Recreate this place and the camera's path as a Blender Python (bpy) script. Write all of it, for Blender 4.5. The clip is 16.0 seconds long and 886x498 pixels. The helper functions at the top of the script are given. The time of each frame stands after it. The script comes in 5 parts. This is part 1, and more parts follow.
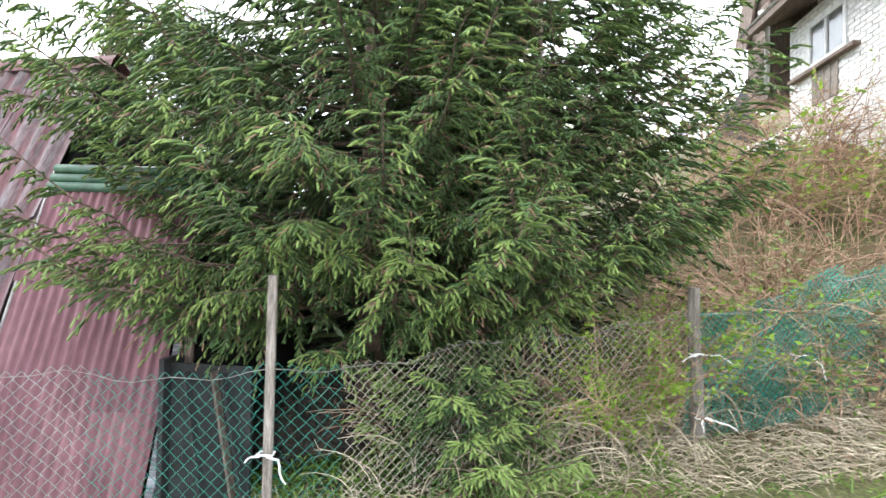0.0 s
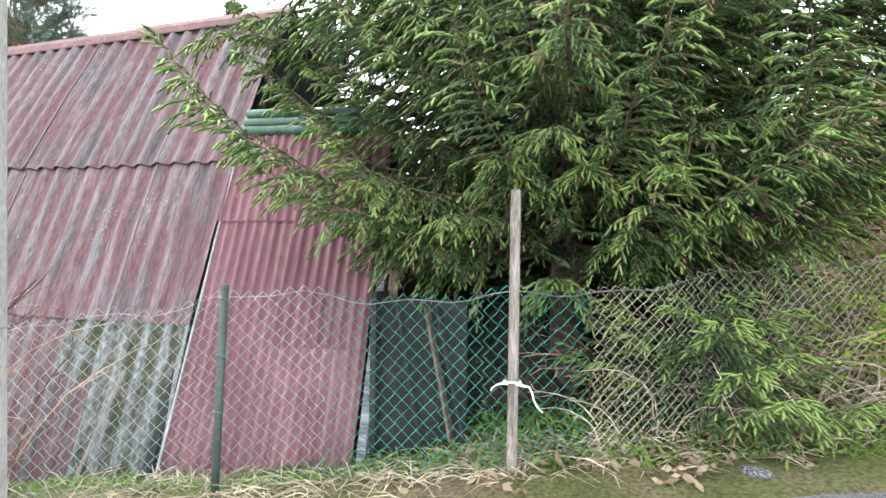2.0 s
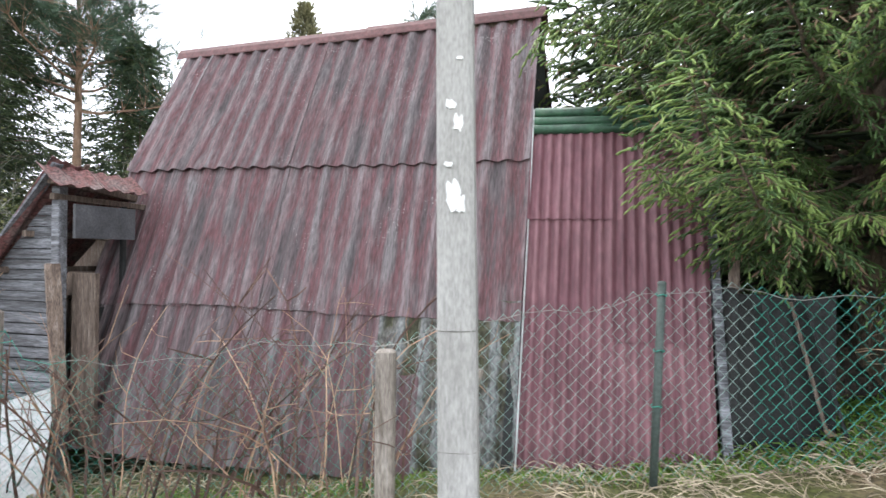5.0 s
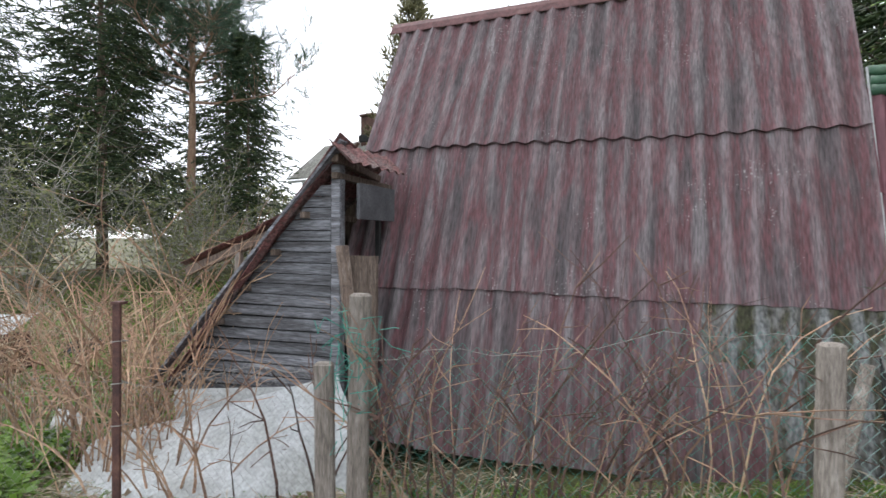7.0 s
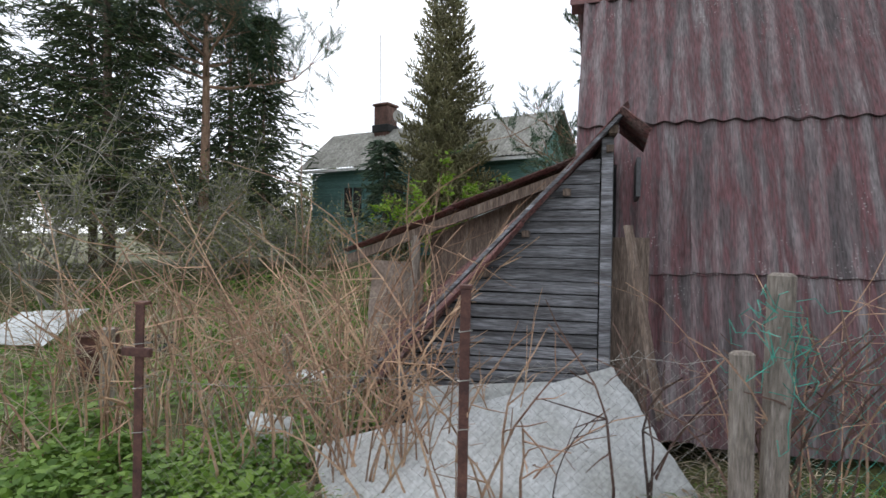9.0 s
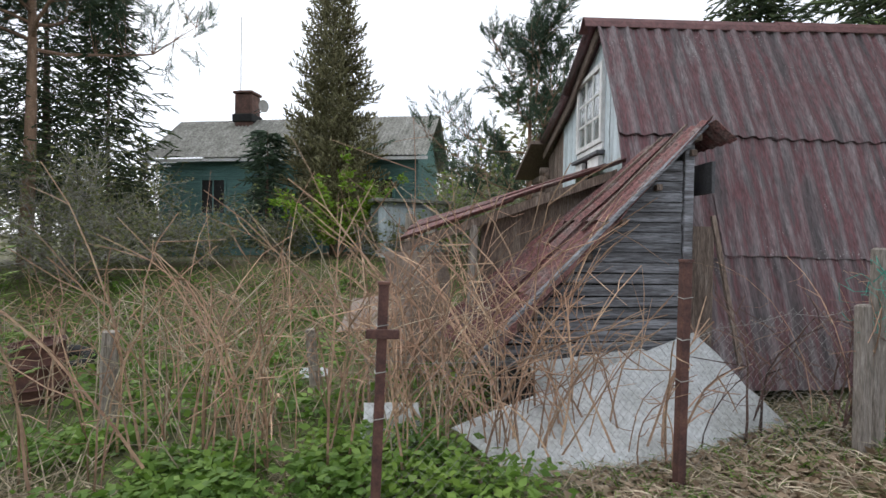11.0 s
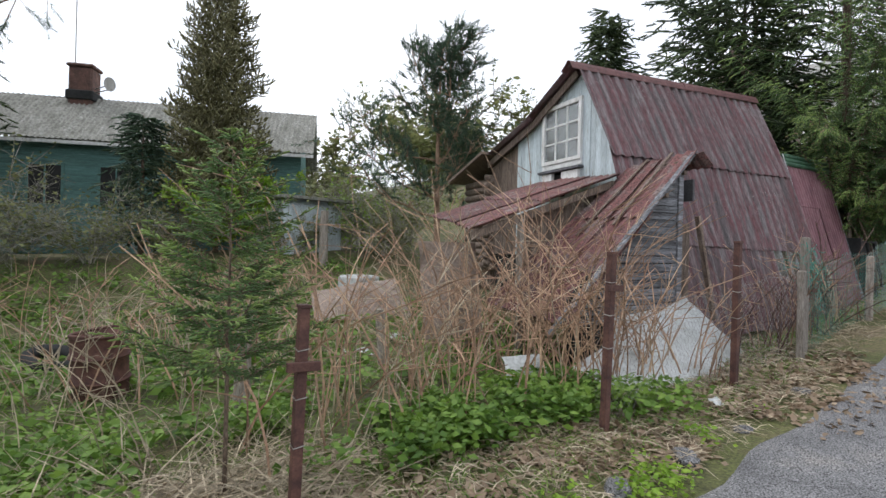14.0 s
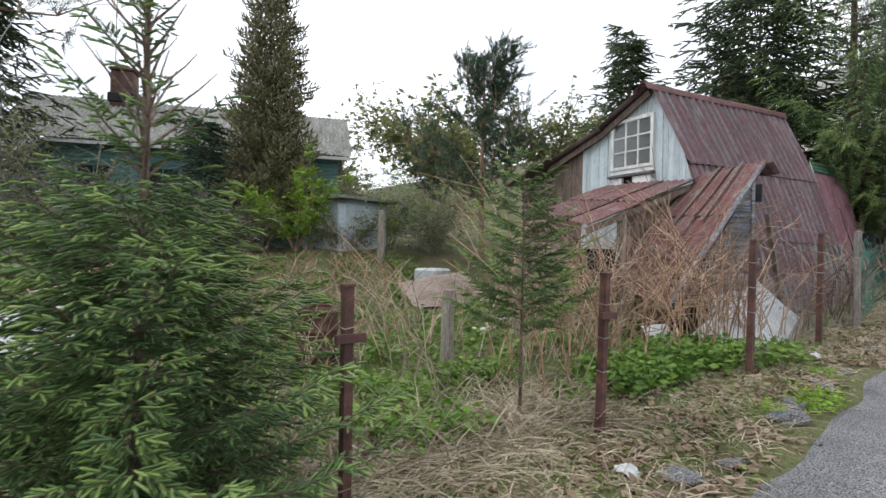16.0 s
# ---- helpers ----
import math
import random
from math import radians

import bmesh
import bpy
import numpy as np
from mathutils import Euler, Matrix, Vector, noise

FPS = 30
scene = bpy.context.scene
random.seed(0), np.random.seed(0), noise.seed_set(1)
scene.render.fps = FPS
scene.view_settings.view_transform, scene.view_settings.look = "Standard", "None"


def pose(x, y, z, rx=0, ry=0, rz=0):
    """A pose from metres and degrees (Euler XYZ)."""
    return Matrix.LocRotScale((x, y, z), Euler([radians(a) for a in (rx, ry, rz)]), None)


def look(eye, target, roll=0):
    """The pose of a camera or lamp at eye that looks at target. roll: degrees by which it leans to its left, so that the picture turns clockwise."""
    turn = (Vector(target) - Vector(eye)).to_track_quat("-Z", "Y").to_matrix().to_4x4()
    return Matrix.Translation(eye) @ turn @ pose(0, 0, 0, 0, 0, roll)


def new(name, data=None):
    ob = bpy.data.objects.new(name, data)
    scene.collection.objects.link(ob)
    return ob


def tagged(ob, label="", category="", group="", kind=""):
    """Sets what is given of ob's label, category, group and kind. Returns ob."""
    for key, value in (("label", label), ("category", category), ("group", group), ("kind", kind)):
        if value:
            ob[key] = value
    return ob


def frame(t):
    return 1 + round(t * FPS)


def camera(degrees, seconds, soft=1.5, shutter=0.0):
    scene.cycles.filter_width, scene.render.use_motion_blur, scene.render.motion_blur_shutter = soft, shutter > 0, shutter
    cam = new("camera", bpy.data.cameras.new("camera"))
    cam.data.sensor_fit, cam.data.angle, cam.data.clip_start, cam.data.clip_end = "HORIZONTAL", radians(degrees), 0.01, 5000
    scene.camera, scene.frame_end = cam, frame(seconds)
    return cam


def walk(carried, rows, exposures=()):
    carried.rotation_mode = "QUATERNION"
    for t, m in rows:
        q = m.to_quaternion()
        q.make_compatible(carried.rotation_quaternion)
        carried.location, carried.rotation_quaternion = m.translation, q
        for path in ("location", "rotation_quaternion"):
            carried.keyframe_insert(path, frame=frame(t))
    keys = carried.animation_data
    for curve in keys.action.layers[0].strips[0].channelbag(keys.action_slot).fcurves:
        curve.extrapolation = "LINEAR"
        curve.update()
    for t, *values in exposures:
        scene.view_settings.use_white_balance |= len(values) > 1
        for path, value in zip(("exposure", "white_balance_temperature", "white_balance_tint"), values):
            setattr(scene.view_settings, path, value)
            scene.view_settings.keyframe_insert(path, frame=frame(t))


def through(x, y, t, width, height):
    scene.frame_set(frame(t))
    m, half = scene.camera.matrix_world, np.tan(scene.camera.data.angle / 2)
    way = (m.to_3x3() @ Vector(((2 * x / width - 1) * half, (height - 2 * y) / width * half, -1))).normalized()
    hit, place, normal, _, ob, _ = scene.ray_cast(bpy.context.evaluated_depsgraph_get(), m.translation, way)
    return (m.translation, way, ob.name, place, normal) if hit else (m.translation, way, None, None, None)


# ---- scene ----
cam = camera(79.8, 16.0, 1.5, 0.2)
PATH = [
    (0, (0.054, -0.072, 1.589), (0.038, 1.928, 1.631), 1.0),
    (0.5, (-0.28, -0.001, 1.506), (-0.387, 1.996, 1.53), 0.9),
    (1, (-0.534, 0.01, 1.438), (-0.752, 1.998, 1.457), 0.7),
    (1.5, (-0.751, 0.14, 1.268), (-1.022, 2.122, 1.297), 0.9),
    (2, (-0.893, 0.13, 1.148), (-1.184, 2.108, 1.169), 0.7),
    (2.5, (-1.054, 0.042, 1.155), (-1.354, 2.019, 1.181), 0.4),
    (3, (-1.299, 0.009, 1.167), (-1.602, 1.986, 1.182), 0.5),
    (3.5, (-1.576, -0.024, 1.176), (-1.892, 1.951, 1.186), 0.4),
    (4, (-1.984, -0.111, 1.164), (-2.298, 1.864, 1.178), 0.3),
    (4.5, (-2.622, -0.136, 1.131), (-2.903, 1.845, 1.14), 0.6),
    (5, (-3.225, -0.246, 1.114), (-3.507, 1.734, 1.129), 0.6),
    (7.5, (-5.658, -0.238, 1.048), (-6.155, 1.699, 0.997), 0.34),
    (8, (-6.253, -0.234, 1.038), (-6.726, 1.708, 0.979), 0.44),
    (8.5, (-6.821, -0.263, 0.961), (-7.234, 1.693, 0.901), 0.48),
    (9, (-7.389, -0.33, 0.924), (-7.728, 1.641, 0.872), 0.52),
    (11.5, (-10.297, -0.56, 0.722), (-9.775, 1.371, 0.699), 1.3),
    (12, (-10.802, -0.481, 0.669), (-10.153, 1.411, 0.658), 1.7),
    (12.5, (-11.282, -0.487, 0.611), (-10.512, 1.359, 0.61), 1.6),
    (13, (-11.82, -0.501, 0.637), (-10.961, 1.305, 0.629), 1.7),
    (13.5, (-12.302, -0.533, 0.596), (-11.343, 1.222, 0.597), 1.5),
    (14, (-12.808, -0.442, 0.529), (-11.743, 1.251, 0.527), 1.5),
    (14.5, (-13.387, -0.421, 0.513), (-12.247, 1.222, 0.521), 1.5),
    (15, (-14.071, -0.294, 0.448), (-12.901, 1.328, 0.452), 1.6),
    (15.5, (-14.695, -0.296, 0.438), (-13.531, 1.33, 0.444), 1.5),
    (16, (-15.253, -0.246, 0.364), (-14.091, 1.382, 0.367), 1.3),
]
walk(cam, [(t, look(eye, target, roll)) for t, eye, target, roll in PATH], [(t, stops, 6280, 10) for t, stops in ((0.0, 1.92), (1.5, 2.05), (2.5, 1.98), (3.5, 1.8), (5, 1.32), (7.5, 0.62), (9.0, 0.36), (12.5, 0.28), (16.0, 0.42))])

# ---- light ----
world = bpy.data.worlds.new("overcast_sky")
scene.world = world
world.use_nodes = True
wn, wl = world.node_tree.nodes, world.node_tree.links
sky = wn.new("ShaderNodeTexSky")
sky.sky_type, sky.sun_disc = "NISHITA", False
sky.sun_elevation, sky.sun_rotation = radians(52), radians(318)
cloud_co = wn.new("ShaderNodeTexCoord")
cloud = wn.new("ShaderNodeTexNoise")
cloud.inputs["Scale"].default_value, cloud.inputs["Detail"].default_value = 2.2, 4.0
wl.new(cloud_co.outputs["Generated"], cloud.inputs["Vector"])
cloud_ramp = wn.new("ShaderNodeValToRGB")
cloud_ramp.color_ramp.elements[0].position, cloud_ramp.color_ramp.elements[0].color = 0.3, (7.4, 7.7, 8.3, 1)
cloud_ramp.color_ramp.elements[1].position, cloud_ramp.color_ramp.elements[1].color = 0.65, (10.2, 10.2, 10.3, 1)
wl.new(cloud.outputs["Fac"], cloud_ramp.inputs["Fac"])
veil = wn.new("ShaderNodeMix")
veil.data_type = "RGBA"
veil.inputs["Factor"].default_value = 0.88
wl.new(sky.outputs["Color"], veil.inputs["A"])
wl.new(cloud_ramp.outputs["Color"], veil.inputs["B"])
background = wn["Background"]
background.inputs["Strength"].default_value = 0.13
wl.new(veil.outputs["Result"], background.inputs["Color"])

sun = new("sun", bpy.data.lights.new("sun", "SUN"))
sun.data.energy, sun.data.angle, sun.data.color = 1.2, radians(24), (1.0, 0.96, 0.9)
sun.matrix_world = look((-14.5, 15.6, 20), (-4, 4, 0))
tagged(sun, kind="structure")

# ---- materials ----


def mat(name, stops, scale=8.0, stretch=(1, 1, 1), rough=0.85, bump=0.3, fine=60.0, metal=0.0, per_object=0.0, spread=0.12, island=False, crest=None, specks=None):
    """A surface of two scales of noise: broad patches between the colours of stops, and a fine grain that also gives relief."""
    m = bpy.data.materials.new(name)
    m.use_nodes = True
    n, l = m.node_tree.nodes, m.node_tree.links
    bsdf = n["Principled BSDF"]
    co = n.new("ShaderNodeTexCoord")
    mp = n.new("ShaderNodeMapping")
    mp.inputs["Scale"].default_value = stretch
    vec = co.outputs["Object"]
    info = n.new("ShaderNodeObjectInfo")
    if per_object:
        add = n.new("ShaderNodeVectorMath")
        add.operation = "MULTIPLY_ADD"
        comb = n.new("ShaderNodeCombineXYZ")
        for k in range(3):
            l.new(info.outputs["Random"], comb.inputs[k])
        add.inputs[1].default_value = (37, 53, 71)
        l.new(comb.outputs[0], add.inputs[0])
        l.new(vec, add.inputs[2])
        vec = add.outputs[0]
    l.new(vec, mp.inputs["Vector"])
    big = n.new("ShaderNodeTexNoise")
    big.inputs["Scale"].default_value, big.inputs["Detail"].default_value, big.inputs["Roughness"].default_value = scale, 6.0, 0.62
    l.new(mp.outputs[0], big.inputs["Vector"])
    small = n.new("ShaderNodeTexNoise")
    small.inputs["Scale"].default_value, small.inputs["Detail"].default_value = fine, 3.0
    l.new(mp.outputs[0], small.inputs["Vector"])
    ramp = n.new("ShaderNodeValToRGB")
    el = ramp.color_ramp.elements
    while len(el) < len(stops):
        el.new(0.5)
    for e, (p, c) in zip(el, stops):
        e.position, e.color = p, (*c, 1)
    l.new(big.outputs["Fac"], ramp.inputs["Fac"])
    hsv = n.new("ShaderNodeHueSaturation")
    colour = ramp.outputs[0]
    if crest:
        # crests lightened unevenly: bleached paint streaks, and wave shading put into the colour
        pitch, worn, amount, weight = (*crest, 0.12)[:4]
        sep = n.new("ShaderNodeSeparateXYZ")
        l.new(co.outputs["Object"], sep.inputs[0])
        ph = n.new("ShaderNodeMath")
        ph.operation, ph.inputs[1].default_value = "MULTIPLY", 2 * math.pi / pitch
        l.new(sep.outputs[0], ph.inputs[0])
        cs = n.new("ShaderNodeMath")
        cs.operation = "COSINE"
        l.new(ph.outputs[0], cs.inputs[0])
        patch = n.new("ShaderNodeTexNoise")
        patch.inputs["Scale"].default_value, patch.inputs["Detail"].default_value = scale * 1.4, 7.0
        l.new(mp.outputs[0], patch.inputs["Vector"])
        ad = n.new("ShaderNodeMath")
        ad.operation, ad.inputs[1].default_value = "MULTIPLY_ADD", weight
        l.new(cs.outputs[0], ad.inputs[0])
        l.new(patch.outputs["Fac"], ad.inputs[2])
        mr = n.new("ShaderNodeMapRange")
        mr.inputs["From Min"].default_value, mr.inputs["From Max"].default_value, mr.inputs["To Max"].default_value = 0.46, 0.7, amount
        l.new(ad.outputs[0], mr.inputs["Value"])
        mx = n.new("ShaderNodeMix")
        mx.data_type = "RGBA"
        l.new(mr.outputs[0], mx.inputs["Factor"])
        l.new(colour, mx.inputs["A"])
        mx.inputs["B"].default_value = (*worn, 1)
        colour = mx.outputs["Result"]
    if specks:
        # pale lichen dots
        dots = n.new("ShaderNodeTexVoronoi")
        dots.inputs["Scale"].default_value = 34.0
        l.new(co.outputs["Object"], dots.inputs["Vector"])
        where = n.new("ShaderNodeTexNoise")
        where.inputs["Scale"].default_value, where.inputs["Detail"].default_value = 2.4, 4.0
        l.new(co.outputs["Object"], where.inputs["Vector"])
        size = n.new("ShaderNodeMapRange")
        size.inputs["From Min"].default_value, size.inputs["From Max"].default_value, size.inputs["To Max"].default_value = 0.46, 0.8, 0.4
        l.new(where.outputs["Fac"], size.inputs["Value"])
        less = n.new("ShaderNodeMath")
        less.operation = "LESS_THAN"
        l.new(dots.outputs["Distance"], less.inputs[0])
        l.new(size.outputs[0], less.inputs[1])
        soft = n.new("ShaderNodeMath")
        soft.operation, soft.inputs[1].default_value = "MULTIPLY", 0.45
        l.new(less.outputs[0], soft.inputs[0])
        sm = n.new("ShaderNodeMix")
        sm.data_type = "RGBA"
        l.new(soft.outputs[0], sm.inputs["Factor"])
        l.new(colour, sm.inputs["A"])
        sm.inputs["B"].default_value = (*specks, 1)
        colour = sm.outputs["Result"]
    l.new(colour, hsv.inputs["Color"])
    vary = n.new("ShaderNodeMapRange")
    vary.inputs["From Min"].default_value, vary.inputs["From Max"].default_value = 0.3, 0.7
    vary.inputs["To Min"].default_value, vary.inputs["To Max"].default_value = 1 - spread * 2, 1 + spread * 2
    l.new(small.outputs["Fac"], vary.inputs["Value"])
    value = vary.outputs[0]
    if per_object or island:
        own = n.new("ShaderNodeMapRange")
        own.inputs["To Min"].default_value, own.inputs["To Max"].default_value = 1 - max(per_object, 0.4 * island), 1 + max(per_object, 0.4 * island)
        if island:
            geo = n.new("ShaderNodeNewGeometry")
            l.new(geo.outputs["Random Per Island"], own.inputs["Value"])
        else:
            l.new(info.outputs["Random"], own.inputs["Value"])
        mul = n.new("ShaderNodeMath")
        mul.operation = "MULTIPLY"
        l.new(own.outputs[0], mul.inputs[0])
        l.new(value, mul.inputs[1])
        value = mul.outputs[0]
    l.new(value, hsv.inputs["Value"])
    l.new(hsv.outputs[0], bsdf.inputs["Base Color"])
    bsdf.inputs["Roughness"].default_value, bsdf.inputs["Metallic"].default_value = rough, metal
    if bump:
        b = n.new("ShaderNodeBump")
        b.inputs["Strength"].default_value, b.inputs["Distance"].default_value = bump, 0.01
        l.new(small.outputs["Fac"], b.inputs["Height"])
        l.new(b.outputs[0], bsdf.inputs["Normal"])
    return m


def leaf_mat(name, stops, through=0.25, rough=0.6, vary=0.45):
    """Foliage: colour varied leaf by leaf, with a little light passing through."""
    m = bpy.data.materials.new(name)
    m.use_nodes = True
    n, l = m.node_tree.nodes, m.node_tree.links
    bsdf = n["Principled BSDF"]
    geo = n.new("ShaderNodeNewGeometry")
    co = n.new("ShaderNodeTexCoord")
    big = n.new("ShaderNodeTexNoise")
    big.inputs["Scale"].default_value = 2.3
    l.new(co.outputs["Object"], big.inputs["Vector"])
    mix = n.new("ShaderNodeMath")
    mix.operation = "MULTIPLY_ADD"
    mix.inputs[1].default_value = vary
    l.new(geo.outputs["Random Per Island"], mix.inputs[0])
    sub = n.new("ShaderNodeMath")
    sub.operation = "SUBTRACT"
    sub.inputs[1].default_value = vary / 2
    l.new(big.outputs["Fac"], sub.inputs[0])
    l.new(sub.outputs[0], mix.inputs[2])
    ramp = n.new("ShaderNodeValToRGB")
    el = ramp.color_ramp.elements
    while len(el) < len(stops):
        el.new(0.5)
    for e, (p, c) in zip(el, stops):
        e.position, e.color = p, (*c, 1)
    l.new(mix.outputs[0], ramp.inputs["Fac"])
    l.new(ramp.outputs[0], bsdf.inputs["Base Color"])
    bsdf.inputs["Roughness"].default_value = rough
    trans = n.new("ShaderNodeBsdfTranslucent")
    l.new(ramp.outputs[0], trans.inputs["Color"])
    ms = n.new("ShaderNodeMixShader")
    ms.inputs[0].default_value = through
    l.new(bsdf.outputs[0], ms.inputs[1])
    l.new(trans.outputs[0], ms.inputs[2])
    l.new(ms.outputs[0], n["Material Output"].inputs["Surface"])
    return m


M_SOIL = mat("garden_soil", [(0.3, (0.05, 0.045, 0.02)), (0.48, (0.075, 0.085, 0.022)), (0.6, (0.13, 0.1, 0.055)), (0.75, (0.09, 0.07, 0.04))], 1.3, fine=45, bump=0.8, spread=0.3)
M_ROAD = mat("gravelled_road", [(0.3, (0.1, 0.1, 0.105)), (0.55, (0.15, 0.15, 0.155)), (0.75, (0.2, 0.19, 0.18))], 2.2, fine=95, bump=1.0, spread=0.6)
M_ROOF = mat("weathered_red_asbestos_cement", [(0.32, (0.066, 0.058, 0.061)), (0.44, (0.1, 0.074, 0.078)), (0.51, (0.125, 0.056, 0.062)), (0.58, (0.115, 0.072, 0.077)), (0.7, (0.18, 0.165, 0.17))], 2.6, (3.4, 0.5, 0.42), fine=26, spread=0.2, bump=0.45, per_object=0.15, crest=(0.178, (0.21, 0.19, 0.196), 0.55), specks=(0.36, 0.35, 0.34))
M_PORCHROOF = mat("weathered_red_porch_sheets", [(0.3, (0.08, 0.055, 0.052)), (0.47, (0.145, 0.06, 0.057)), (0.58, (0.13, 0.085, 0.08)), (0.74, (0.21, 0.18, 0.17))], 4.5, fine=50, spread=0.32, bump=0.5, per_object=0.16)
M_ROOF_GREY = mat("bleached_mossy_asbestos_cement", [(0.34, (0.03, 0.036, 0.012)), (0.46, (0.062, 0.06, 0.034)), (0.56, (0.13, 0.125, 0.115)), (0.72, (0.23, 0.235, 0.23))], 5.0, (1.6, 0.8, 0.7), fine=30, per_object=0.1, spread=0.3, crest=(0.178, (0.2, 0.21, 0.21), 0.9, 0.26))
# pinker crests paint in the shading of the waves
M_RED = mat("faded_red_painted_sheet", [(0.3, (0.12, 0.045, 0.056)), (0.55, (0.162, 0.066, 0.082)), (0.75, (0.21, 0.105, 0.12))], 2.2, (1.5, 0.5, 0.4), fine=22, per_object=0.06, spread=0.1, rough=0.6, bump=0.15, crest=(0.0775, (0.3, 0.16, 0.175), 0.5))
M_RIDGE = mat("red_painted_ridge_metal", [(0.3, (0.09, 0.038, 0.038)), (0.6, (0.14, 0.062, 0.06)), (0.8, (0.2, 0.14, 0.13))], 5.0, fine=30, rough=0.65)
M_GREENMETAL = mat("dark_green_painted_metal", [(0.3, (0.02, 0.06, 0.035)), (0.6, (0.04, 0.11, 0.06)), (0.8, (0.1, 0.17, 0.11))], 6.0, fine=30, rough=0.45, bump=0.1)
M_PLANK = mat("grey_weathered_plank", [(0.3, (0.055, 0.052, 0.054)), (0.5, (0.125, 0.128, 0.14)), (0.7, (0.25, 0.26, 0.285))], 4.0, (0.5, 6, 6), fine=25, per_object=0.28, spread=0.25, bump=0.5)
M_OLDWOOD = mat("brown_weathered_wood", [(0.3, (0.07, 0.05, 0.04)), (0.55, (0.16, 0.12, 0.095)), (0.75, (0.26, 0.22, 0.19))], 5.0, (6, 6, 0.6), fine=30, per_object=0.2, spread=0.25, bump=0.5)
M_POSTWOOD = mat("grey_fence_post_wood", [(0.3, (0.13, 0.11, 0.09)), (0.55, (0.25, 0.22, 0.19)), (0.75, (0.36, 0.33, 0.3))], 6.0, (5, 5, 0.6), fine=30, per_object=0.2, spread=0.2, bump=0.5)
# real black felt and rubber; also fills gaps and openings lying in shade
M_DARK = mat("black_felt_and_shade_fill", [(0.3, (0.012, 0.013, 0.013)), (0.7, (0.035, 0.036, 0.036))], 4.0, rough=0.9)
M_FELT = mat("grey_roofing_felt", [(0.3, (0.05, 0.05, 0.055)), (0.6, (0.085, 0.087, 0.095)), (0.8, (0.13, 0.13, 0.14))], 5.0, fine=50, rough=0.8)
M_RUST = mat("dark_rusted_iron", [(0.3, (0.045, 0.02, 0.018)), (0.55, (0.1, 0.045, 0.035)), (0.75, (0.16, 0.08, 0.055))], 9.0, fine=80, rough=0.8, per_object=0.15)
M_CONC = mat("pale_concrete", [(0.3, (0.29, 0.285, 0.265)), (0.55, (0.375, 0.37, 0.35)), (0.8, (0.46, 0.455, 0.435))], 4.0, (1.5, 1.5, 0.4), fine=60, spread=0.1, bump=0.25)
M_WHITE = mat("white_peeling_paint", [(0.28, (0.35, 0.34, 0.3)), (0.42, (0.62, 0.63, 0.62)), (0.7, (0.75, 0.76, 0.76))], 7.0, (1, 1, 0.4), fine=40, spread=0.06, per_object=0.08)
M_PALEBLUE = mat("pale_blue_peeling_boards", [(0.26, (0.25, 0.22, 0.18)), (0.4, (0.42, 0.49, 0.52)), (0.7, (0.55, 0.62, 0.66))], 6.0, (3, 3, 0.4), fine=30, spread=0.1, per_object=0.14)
M_TEAL = mat("faded_teal_weatherboard", [(0.3, (0.085, 0.17, 0.16)), (0.6, (0.12, 0.24, 0.225)), (0.8, (0.2, 0.3, 0.28))], 3.0, (0.3, 3, 3), fine=20, spread=0.12, per_object=0.1)
M_SLATE = mat("lichened_grey_roofing", [(0.3, (0.14, 0.14, 0.12)), (0.55, (0.24, 0.24, 0.215)), (0.75, (0.34, 0.34, 0.32))], 2.5, (1.5, 0.5, 1), fine=14, spread=0.2)
M_BRICKRED = mat("sooty_red_brick", [(0.3, (0.06, 0.035, 0.03)), (0.6, (0.13, 0.07, 0.055)), (0.8, (0.2, 0.13, 0.11))], 4.0, fine=30, spread=0.15, per_object=0.2)
M_PAPER = mat("torn_white_paper", [(0.3, (0.7, 0.7, 0.68)), (0.7, (0.85, 0.85, 0.84))], 20, fine=60, spread=0.05)
M_CANEDARK = mat("dark_red_brown_stem", [(0.3, (0.06, 0.035, 0.03)), (0.5, (0.12, 0.07, 0.055)), (0.75, (0.24, 0.16, 0.12))], 2.0, fine=30, island=True, bump=0)
M_GREYBARK = mat("grey_willow_bark", [(0.3, (0.16, 0.15, 0.13)), (0.5, (0.26, 0.25, 0.22)), (0.75, (0.36, 0.34, 0.3))], 3.0, fine=30, island=True, bump=0)
M_WHITEBRICK = mat("white_silicate_brick", [(0.3, (0.62, 0.62, 0.6)), (0.7, (0.8, 0.8, 0.78))], 4.0, fine=30, spread=0.08, per_object=0.1)
M_ASB = mat("flat_grey_cement_sheet", [(0.3, (0.33, 0.34, 0.32)), (0.5, (0.47, 0.49, 0.49)), (0.75, (0.58, 0.61, 0.62))], 2.2, fine=35, spread=0.1, per_object=0.1, rough=0.75)
M_BEIGE = mat("stained_beige_board", [(0.3, (0.15, 0.115, 0.09)), (0.5, (0.26, 0.2, 0.165)), (0.75, (0.35, 0.3, 0.26))], 2.5, fine=30, spread=0.15, per_object=0.1)
M_BARK = mat("conifer_bark", [(0.3, (0.08, 0.055, 0.04)), (0.55, (0.15, 0.11, 0.08)), (0.75, (0.22, 0.18, 0.14))], 9.0, (2, 2, 0.6), fine=50, spread=0.25, bump=0.8)
M_PINEBARK = mat("orange_pine_bark", [(0.3, (0.16, 0.1, 0.07)), (0.55, (0.28, 0.18, 0.12)), (0.75, (0.34, 0.26, 0.2))], 6.0, (2, 2, 0.6), fine=50, spread=0.2, bump=0.8)
